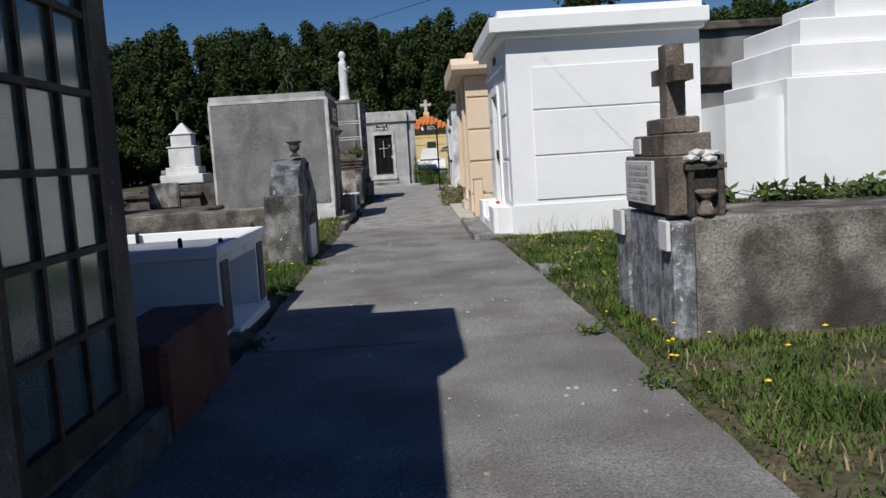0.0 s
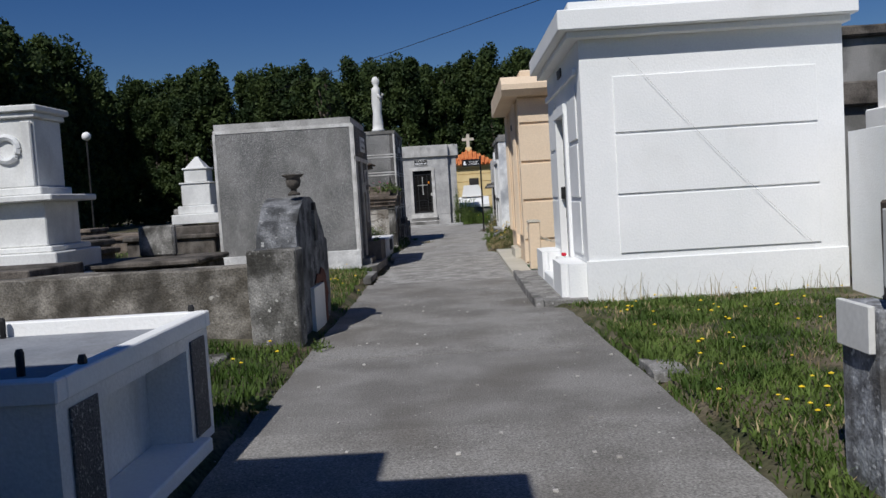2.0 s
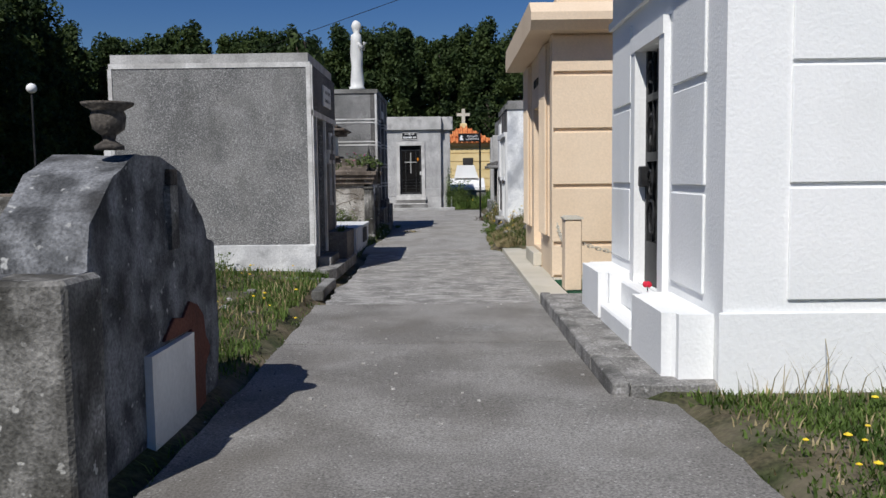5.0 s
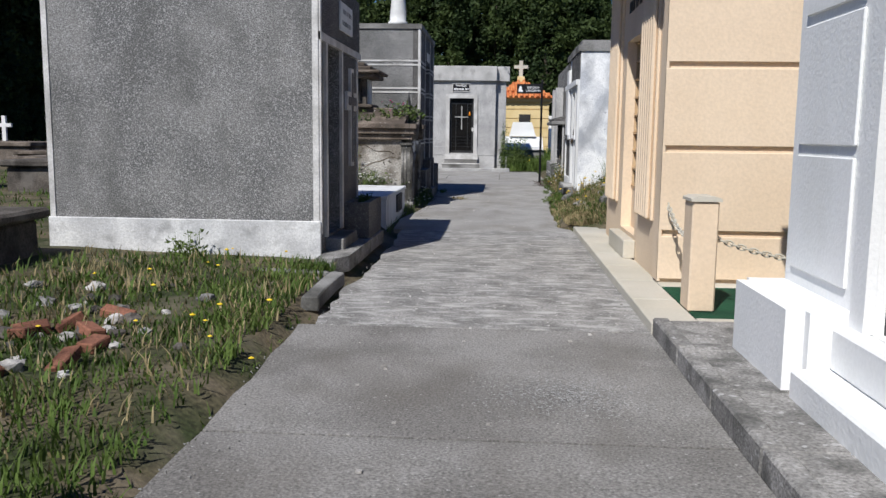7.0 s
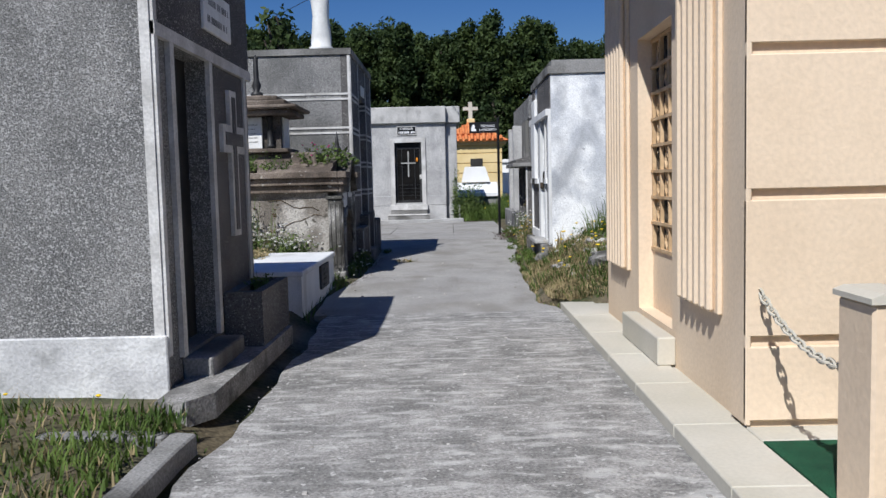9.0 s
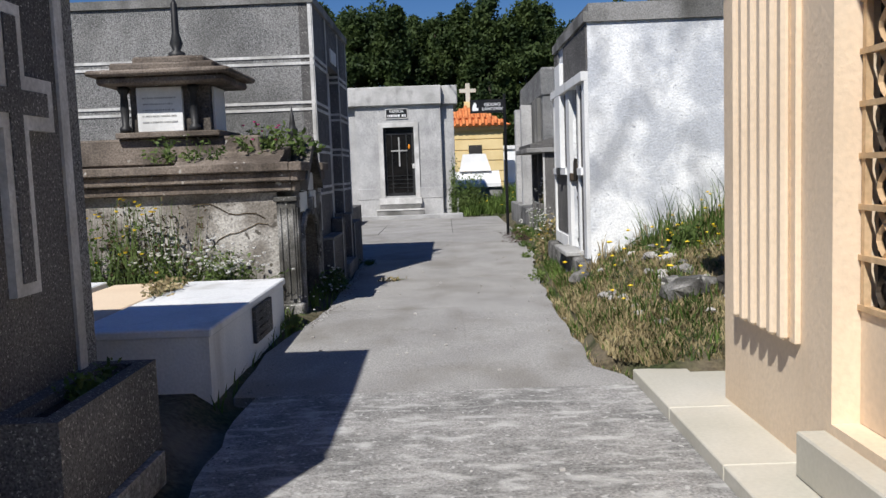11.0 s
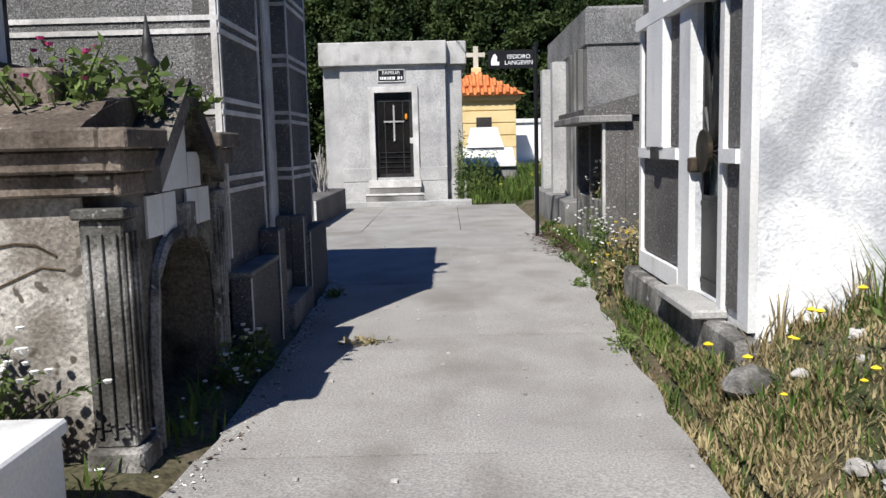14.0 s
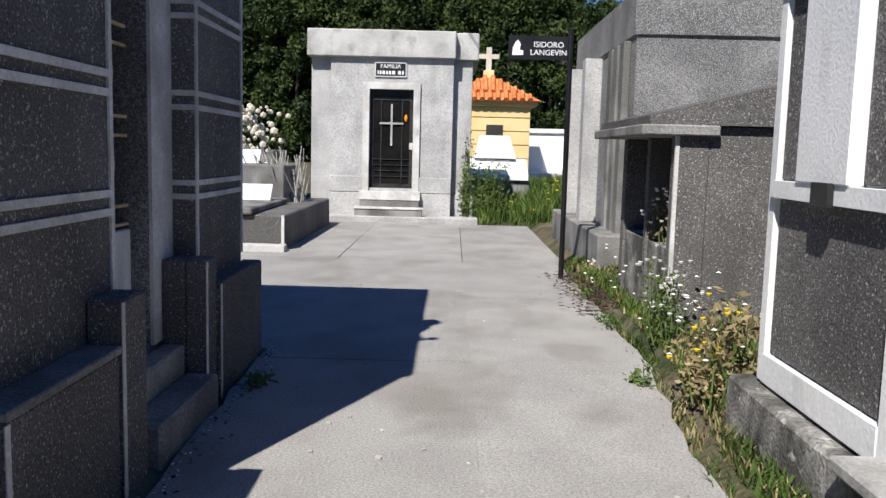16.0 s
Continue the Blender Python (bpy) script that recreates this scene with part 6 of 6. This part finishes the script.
def rubble():
    r = random.Random(31)
    for k in range(46):
        x, y = -3.0 + r.gauss(0, 0.5), 17.2 + r.gauss(0, 0.9)
        if x > -1.9:
            continue
        lump("stone", x, y, r.uniform(0.03, 0.09), (RUBBLE, STONE, DARKSTONE)[k % 3], k, ("pale", "grey", "dark")[k % 3] + " broken stone in the grass", "stone", "rubble")
    for k in range(9):
        x, y = -2.9 + r.gauss(0, 0.4), 16.6 + r.gauss(0, 0.6)
        z = max(0.0, ground_z(x, y))
        bm = box(-0.11, 0.11, -0.055, 0.055, -0.032, 0.032, 0.008)
        bmesh.ops.transform(bm, matrix=pose(x, y, z + 0.035, r.uniform(-20, 20), r.uniform(-20, 20), r.uniform(0, 180)), verts=bm.verts)
        tagged(part("brick", bm, BRICK), "broken red brick in the grass", "brick", "rubble bricks")
    for k in range(40):
        x, y = 1.0 + abs(r.gauss(0, 0.8)), r.uniform(25.0, 27.8)
        lump("stone", x, y, r.uniform(0.02, 0.06), RUBBLE, 50 + k, "pale stone on the grassy bank", "stone", "bank stones")
    for k in range(22):
        lump("stone", 1.5 + abs(r.gauss(0, 0.7)), r.uniform(25.2, 27.6), r.uniform(0.04, 0.1), (RUBBLE, STONE)[k % 2], 130 + k, ("pale", "grey")[k % 2] + " broken stone on the bank", "stone", "bank stones")
    lump("stone", 2.0, 25.6, 0.2, DARKSTONE, 7, "large dark stone on the bank", "stone", "bank stones")
    lump("stone", 1.6, 25.75, 0.2, STONE, 8, "large grey stone on the bank", "stone", "bank stones")
    lump("stone", 1.08, 27.75, 0.14, STONE, 9, "large grey stone by the plinth", "stone", "bank stones")


rubble()

# ---- grass, weeds and flowers ----
BLOCKED = ((-9, -1.36, -3, 5.8), (-3.7, -1.6, 6.6, 8.8), (-5.7, -1.65, 11.85, 14.25), (1.7, 5.7, 5.6, 7.42), (1.1, 4.9, 13.75, 18.05), (0.86, 4.5, 18, 24.5), (0.86, 1.65, 13.8, 18.1),
           (-5.2, -1.72, 20.3, 23), (-4.4, -1.9, 23.4, 26.15), (-4.8, -1.95, 26.55, 28.3), (-5, -1.45, 28.2, 31.9), (1.1, 5, 27.44, 30.1), (1.3, 4.5, 32.2, 34.3), (1.4, 5.7, 35.9, 40.9),
           (-5.7, -2.7, 37.4, 42.2), (-7, 1.15, 37.2, 43), (-3.5, 0.15, 42.9, 47.1), (-0.7, 2.4, 55.8, 59.6), (0, 1.8, 49, 51), (4.5, 9.5, 12.2, 20.6), (-7.9, -5.9, 16.8, 19), (-8.8, -4.6, 14.2, 16.6))


BLOCKED = [(a, b, north(c), d + north(c) - c) for a, b, c, d in BLOCKED]


def free(x, y, margin=0.0):
    if y < 37.7 and edge(LEFT_EDGE, y) + 0.02 - margin < x < edge(RIGHT_EDGE, y) - 0.02 + margin:
        return False
    return not any(a < x < b and c < y < d for a, b, c, d in BLOCKED)


def blades(name, n, region, h0, h1, mat, seed, label, density=None, width=0.006):
    r = random.Random(seed)
    verts, faces = [], []
    x0, x1, y0, y1 = region
    y0, y1 = north(y0), north(y1)
    made = 0
    for _ in range(n * 4):
        if made >= n:
            break
        x, y = r.uniform(x0, x1), r.uniform(y0, y1)
        if not free(x, y, r.uniform(0.0, 0.22 if y < 24 else 0.1) * (1 + noise.noise(Vector((x, y * 2, 9))))) or (density and r.random() > density(x, y)):
            continue
        clump = 0.5 + noise.noise(Vector((x * 1.7, y * 1.7, seed)))
        if r.random() > 0.35 + clump:
            continue
        made += 1
        h = r.uniform(h0, h1) * (0.55 + 0.7 * max(0, clump))
        a, lean = r.uniform(0, 6.283), r.uniform(0.2, 1.0) * h
        dx, dy = math.cos(a), math.sin(a)
        w = width * r.uniform(0.7, 1.4)
        z = ground_z(x, y) - 0.01
        i = len(verts)
        verts += [(x - dy * w, y + dx * w, z), (x + dy * w, y - dx * w, z),
                  (x + dx * lean * 0.35 - dy * w * 0.7, y + dy * lean * 0.35 + dx * w * 0.7, z + h * 0.6), (x + dx * lean * 0.35 + dy * w * 0.7, y + dy * lean * 0.35 - dx * w * 0.7, z + h * 0.6),
                  (x + dx * lean, y + dy * lean, z + h)]
        faces += [(i, i + 1, i + 3, i + 2), (i + 2, i + 3, i + 4)]
    tagged(raw_mesh(name, verts, faces, mat), label, "grass", kind="stuff")


near_path = lambda x, y: max(0.15, 1.0 - max(0.0, abs(x) - 2.0) * 0.35)
blades("grass", 38000, (1.2, 5.5, 1.0, 13.9), 0.03, 0.09, GRASS, 1, "short green grass beside the path", near_path, 0.007)
blades("dry_grass", 3000, (1.2, 5.5, 1.0, 13.9), 0.03, 0.09, DRYGRASS, 21, "dry blades in the short grass", near_path, 0.006)
blades("grass", 13000, (-4.5, -1.4, 8.6, 20.3), 0.03, 0.12, GRASS, 2, "green grass between old graves", near_path, 0.007)
blades("grass", 10000, (0.6, 4.8, 23.2, 27.6), 0.03, 0.14, GRASS, 3, "long grass on the bank", None, 0.006)
blades("dry_grass", 30000, (0.6, 4.8, 23.2, 37.0), 0.02, 0.10, DRYGRASS, 4, "dry straw-coloured grass on the bank", None, 0.006)
blades("dry_grass", 22000, (0.6, 3.0, 23.6, 28.2), 0.02, 0.08, DRYGRASS, 24, "dry straw and stubble at the path edge", None, 0.006)
blades("dry_grass", 2200, (-4.5, -1.8, 15.0, 20.3), 0.03, 0.14, DRYGRASS, 5, "dry grass among the rubble", None, 0.006)
blades("grass", 6500, (0.8, 1.7, 27.6, 37.2), 0.03, 0.14, GRASS, 6, "weedy grass along the path edge", None, 0.007)
blades("grass", 15000, (0.0, 4.0, 43.0, 56.0), 0.2, 0.55, GRASS, 7, "tall uncut grass beyond the crossing", None, 0.012)
blades("grass", 9000, (-14, -3, 9, 36), 0.04, 0.14, GRASS, 8, "rough grass across the cemetery field", None, 0.012)
blades("tall_grass", 1000, (1.7, 4.7, 26.3, 27.44), 0.15, 0.65, GRASS, 9, "tall seeding grass against the white wall", None, 0.005)
blades("tall_grass", 420, (1.15, 4.8, 27.3, 27.44), 0.06, 0.35, DRYGRASS, 31, "dry weeds against the foot of the white wall", None, 0.006)
blades("tall_grass", 130, (1.6, 4.7, 13.3, 13.75), 0.12, 0.4, DRYGRASS, 10, "thin dry stalks against the white wall", None, 0.0035)
blades("tall_grass", 260, (-2.1, -1.5, 23.4, 30.0), 0.06, 0.22, GRASS, 11, "weeds along the shaded tomb fronts", None, 0.008)


def flowers(name, n, region, mat, seed, label, size, stem):
    r = random.Random(seed)
    bm_v, bm_f = [], []
    x0, x1, y0, y1 = region
    y0, y1 = north(y0), north(y1)
    for _ in range(n):
        x, y = r.uniform(x0, x1), r.uniform(y0, y1)
        if not free(x, y):
            continue
        z = ground_z(x, y) + stem * r.uniform(0.5, 1.2)
        s = size * r.uniform(0.7, 1.2)
        i = len(bm_v)
        ring = [(x + s * math.cos(a * 1.0472), y + s * math.sin(a * 1.0472), z) for a in range(6)]
        bm_v += ring + [(x, y, z + s * 0.5), (x, y, z - s * 0.6)]
        for a in range(6):
            b = (a + 1) % 6
            bm_f += [(i + a, i + b, i + 6), (i + b, i + a, i + 7)]
    tagged(raw_mesh(name, bm_v, bm_f, mat), label, "flowers", kind="stuff")


flowers("yellow_flowers", 170, (1.4, 5, 2.5, 13.6), YELLOWPETAL, 1, "yellow dandelions dotted in the grass", 0.02, 0.12)
flowers("yellow_flowers", 50, (-4.2, -1.6, 9, 20.2), YELLOWPETAL, 2, "yellow dandelions among the rubble", 0.02, 0.12)
flowers("yellow_flowers", 110, (0.9, 4.5, 24.8, 27.4), YELLOWPETAL, 3, "yellow dandelions on the bank", 0.024, 0.25)
flowers("yellow_flowers", 90, (0.0, 4.0, 43.2, 54), YELLOWPETAL, 4, "yellow wild flowers in tall grass", 0.03, 0.5)
flowers("white_flowers", 90, (0.95, 1.6, 30.1, 35), WHITEPETAL, 5, "small white daisies by the path edge", 0.018, 0.4)
flowers("white_flowers", 60, (-2.0, -1.5, 26.2, 31.5), WHITEPETAL, 6, "white daisies in the shade of the tombs", 0.015, 0.15)


def bush(name, cx, cy, z0, rx, ry, h, n, leaf, mat, seed, label, bloom=None, blooms=0, cat="plant"):
    """Leaves on thin stems, with blooms on top."""
    t = thing(name, cx, cy, z0, label, cat)
    r = random.Random(seed)
    verts, faces = [], []
    st = bmesh.new()
    tips = []
    for k in range(max(6, n // 14)):
        a, q = r.uniform(0, 6.283), r.random() ** 0.5
        bx0 = Vector((cx + rx * q * math.cos(a) * 0.7, cy + ry * q * math.sin(a) * 0.7, z0))
        tip = bx0 + Vector((r.gauss(0, 0.25) * rx, r.gauss(0, 0.25) * ry, h * r.uniform(0.35, 1)))
        tube(st, (bx0, (bx0 + tip) / 2 + Vector((r.gauss(0, 0.02), r.gauss(0, 0.02), 0.01)), tip), (0.006, 0.005, 0.002), 3)
        tips.append((bx0, tip))
    for k in range(n):
        b0, tp = r.choice(tips)
        p = b0.lerp(tp, r.uniform(0.1, 1.0)) + Vector((r.gauss(0, 0.03), r.gauss(0, 0.03), 0))
        u = Vector((r.gauss(0, 1), r.gauss(0, 1), r.gauss(0.3, 0.6))).normalized()
        v = u.cross(Vector((r.gauss(0, 1), r.gauss(0, 1), r.gauss(0, 1)))).normalized()
        s = leaf * r.uniform(0.6, 1.3)
        i = len(verts)
        verts += [tuple(p), tuple(p + u * s * 0.5 + v * s * 0.22), tuple(p + u * s), tuple(p + u * s * 0.5 - v * s * 0.22)]
        faces.append((i, i + 1, i + 2, i + 3))
    tagged(part("stalk", st, WEED, t), kind="stuff")
    raw_mesh("foliage", verts, faces, mat, t)
    if bloom:
        bm = bmesh.new()
        for k in range(blooms):
            b0, tp = r.choice(tips)
            c = tp + Vector((r.gauss(0, 0.05), r.gauss(0, 0.05), r.gauss(0.02, 0.03)))
            bmesh.ops.create_cone(bm, cap_ends=True, segments=6, radius1=0.012, radius2=0.02, depth=0.014, matrix=Matrix.Translation(c))
        tagged(part("bloom", bm, bloom, t), kind="stuff")


bush("daisy_bush", -2.75, 26.3, 0.3, 0.7, 0.25, 0.45, 900, 0.05, WEED, 1, "white daisies and weeds against the old tomb", WHITEPETAL, 170)
bush("weed_clump", -3.6, 26.35, 0.1, 0.6, 0.25, 1.1, 700, 0.06, WEED, 2, "tall weeds climbing the old tomb", YELLOWPETAL, 30)
bush("dead_creeper", -3.3, 26.47, 0.1, 0.75, 0.1, 1.15, 1500, 0.05, VINE, 12, "dead brown creeper on the tomb side")
bush("dry_tuft", -2.75, 25.3, 0.44, 0.12, 0.5, 0.12, 380, 0.05, DRYGRASS, 13, "dry moss tuft between the low tombs")
bush("roof_plants", -2.25, 26.9, 1.6, 0.35, 0.3, 0.32, 420, 0.07, WEED, 3, "leafy weeds growing on the tomb roof", PINKPETAL, 10)
bush("roof_plants", -2.9, 26.62, 1.55, 0.5, 0.1, 0.28, 220, 0.06, WEED, 4, "weeds growing on the tomb cornice")
bush("roof_plants", -1.85, 27.3, 1.6, 0.2, 0.45, 0.26, 220, 0.09, WEED, 5, "broad-leaved weeds by the gable")
bush("pelargonium", 1.42, 32.8, 0.7, 0.15, 0.5, 0.45, 260, 0.05, DRYGRASS, 6, "withered brown flowering plant in the trough", WHITEPETAL, 40)
bush("weed_clump", 1.2, 32.0, 0.1, 0.2, 0.5, 0.6, 500, 0.05, WEED, 7, "weeds with white flowers at the vault", WHITEPETAL, 60)
bush("weed_clump", 1.1, 30.6, 0.08, 0.15, 0.4, 0.4, 300, 0.05, DRYGRASS, 14, "dry dead weeds at the path edge", YELLOWPETAL, 8)
bush("shrub", 0.35, 43.8, 0.0, 0.45, 0.35, 1.3, 1500, 0.09, WEED, 8, "dark green shrub beside the pale mausoleum")
bush("climber", -0.1, 43.75, 0.0, 0.15, 0.08, 2.0, 350, 0.09, WEED, 9, "climbing plant on the mausoleum corner")
bush("grave_plants", 3.6, 6.8, 0.86, 1.5, 0.35, 0.16, 700, 0.09, WEED, 10, "low leafy plants on top of the grave")
bush("planter_plants", -1.93, 22.5, 0.47, 0.05, 0.38, 0.14, 160, 0.06, WEED, 11, "small plants in the planter")
bush("weed_clump", -1.75, 28.2, 0.0, 0.25, 0.5, 0.28, 500, 0.06, WEED, 15, "dark weeds at the foot of the old tomb", WHITEPETAL, 20)
bush("weed_clump", -3.4, 20.4, 0.02, 0.2, 0.12, 0.35, 220, 0.06, WEED, 16, "weeds at the foot of the plinth")
bush("weed_clump", 2.3, 26.4, 0.42, 0.7, 0.4, 0.5, 900, 0.06, WEED, 17, "leafy weeds on the bank", YELLOWPETAL, 14)
bush("weed_clump", -1.5, 5.0, 0.0, 0.12, 0.3, 0.2, 120, 0.07, WEED, 18, "weeds in the shade by the door")


for k, (wx, wy, wr) in enumerate(((-1.45, 11.55, 0.1), (-1.5, 9.3, 0.08), (1.25, 6.2, 0.1), (1.3, 4.7, 0.12), (-1.35, 6.4, 0.09), (-1.75, 25.9, 0.12), (-1.55, 30.9, 0.1), (0.85, 31.2, 0.12), (1.0, 33.0, 0.14), (1.05, 34.4, 0.12), (0.75, 28.6, 0.12))):
    bush("weed_tuft", wx, wy, 0.0, wr, wr * 1.6, 0.12, 90, 0.05, WEED, 60 + k, "small green weed tuft at the path edge")
bush("dead_shrub", 1.25, 30.7, 0.12, 0.3, 0.4, 0.6, 420, 0.07, DRYGRASS, 90, "brown withered shrub at the path edge", YELLOWPETAL, 6)
bush("dead_twigs", -1.05, 28.9, 0.0, 0.25, 0.08, 0.05, 60, 0.05, DRYGRASS, 91, "dead twigs lying on the path")


def litter():
    r = random.Random(55)
    bm = bmesh.new()
    for k in range(260):
        y = r.uniform(1, 36)
        x = r.uniform(edge(LEFT_EDGE, y) + 0.1, edge(RIGHT_EDGE, y) - 0.05)
        s = r.uniform(0.004, 0.014)
        bx(bm, x - s, x + s, y - s, y + s, 0.003 + path_z(y), 0.003 + path_z(y) + s * 0.8)
    tagged(part("path_litter", bm, RUBBLE), "scattered pale grit on the path", "grit", kind="stuff")


def earth_crumbs():
    """Crumbs of earth and gravel along both edges of the path."""
    r = random.Random(71)
    bm = bmesh.new()
    for k in range(700):
        y = r.uniform(2.5, 36.0)
        if 13.6 < y < 25.3:
            side = -1
        else:
            side = r.choice((-1, 1))
        off = abs(r.gauss(0, 0.12)) - 0.03
        x = edge(LEFT_EDGE, y) + off + (0.12 if 18 < y < 24.4 else 0) if side < 0 else edge(RIGHT_EDGE, y) - off
        q = r.uniform(0.003, 0.009)
        m = pose(x, y, 0.004 + path_z(y), r.uniform(0, 40), r.uniform(0, 40), r.uniform(0, 90))
        vs = [bm.verts.new(m @ Vector(c)) for c in ((-q, -q * 0.7, 0), (q, -q, 0), (q * 0.6, q, 0), (-q, q * 0.8, 0), (0, 0, q))]
        for i in range(4):
            bm.faces.new((vs[i], vs[(i + 1) % 4], vs[4]))
    tagged(part("earth_crumbs", bm, KERB), "grey-brown earth crumbs along the path edges", "soil", kind="stuff")


earth_crumbs()


def shade_litter():
    """Small pale petals and dead leaves under the tomb fronts."""
    r = random.Random(61)
    for name, mat, n, sz, label in (("fallen_petals", WHITEPETAL, 150, 0.010, "tiny white petals fallen by the tomb fronts"), ("leaf_litter", MULCH, 130, 0.016, "dead leaves gathered along the tomb fronts")):
        bm = bmesh.new()
        for k in range(n):
            y = r.uniform(26.6, 32.6)
            x = edge(LEFT_EDGE, y) + abs(r.gauss(0.0, 0.07)) + 0.02
            m = pose(x, y, 0.006 + path_z(y) + r.uniform(0, 0.006), r.uniform(-15, 15), r.uniform(-15, 15), r.uniform(0, 360))
            q = sz * r.uniform(0.6, 1.4)
            bm.faces.new([bm.verts.new(m @ Vector(c)) for c in ((-q, 0, 0), (0, -q * 0.5, 0.002), (q, 0, 0), (0, q * 0.5, 0.002))])
        tagged(part(name, bm, mat), label, "litter", kind="stuff")


shade_litter()
litter()
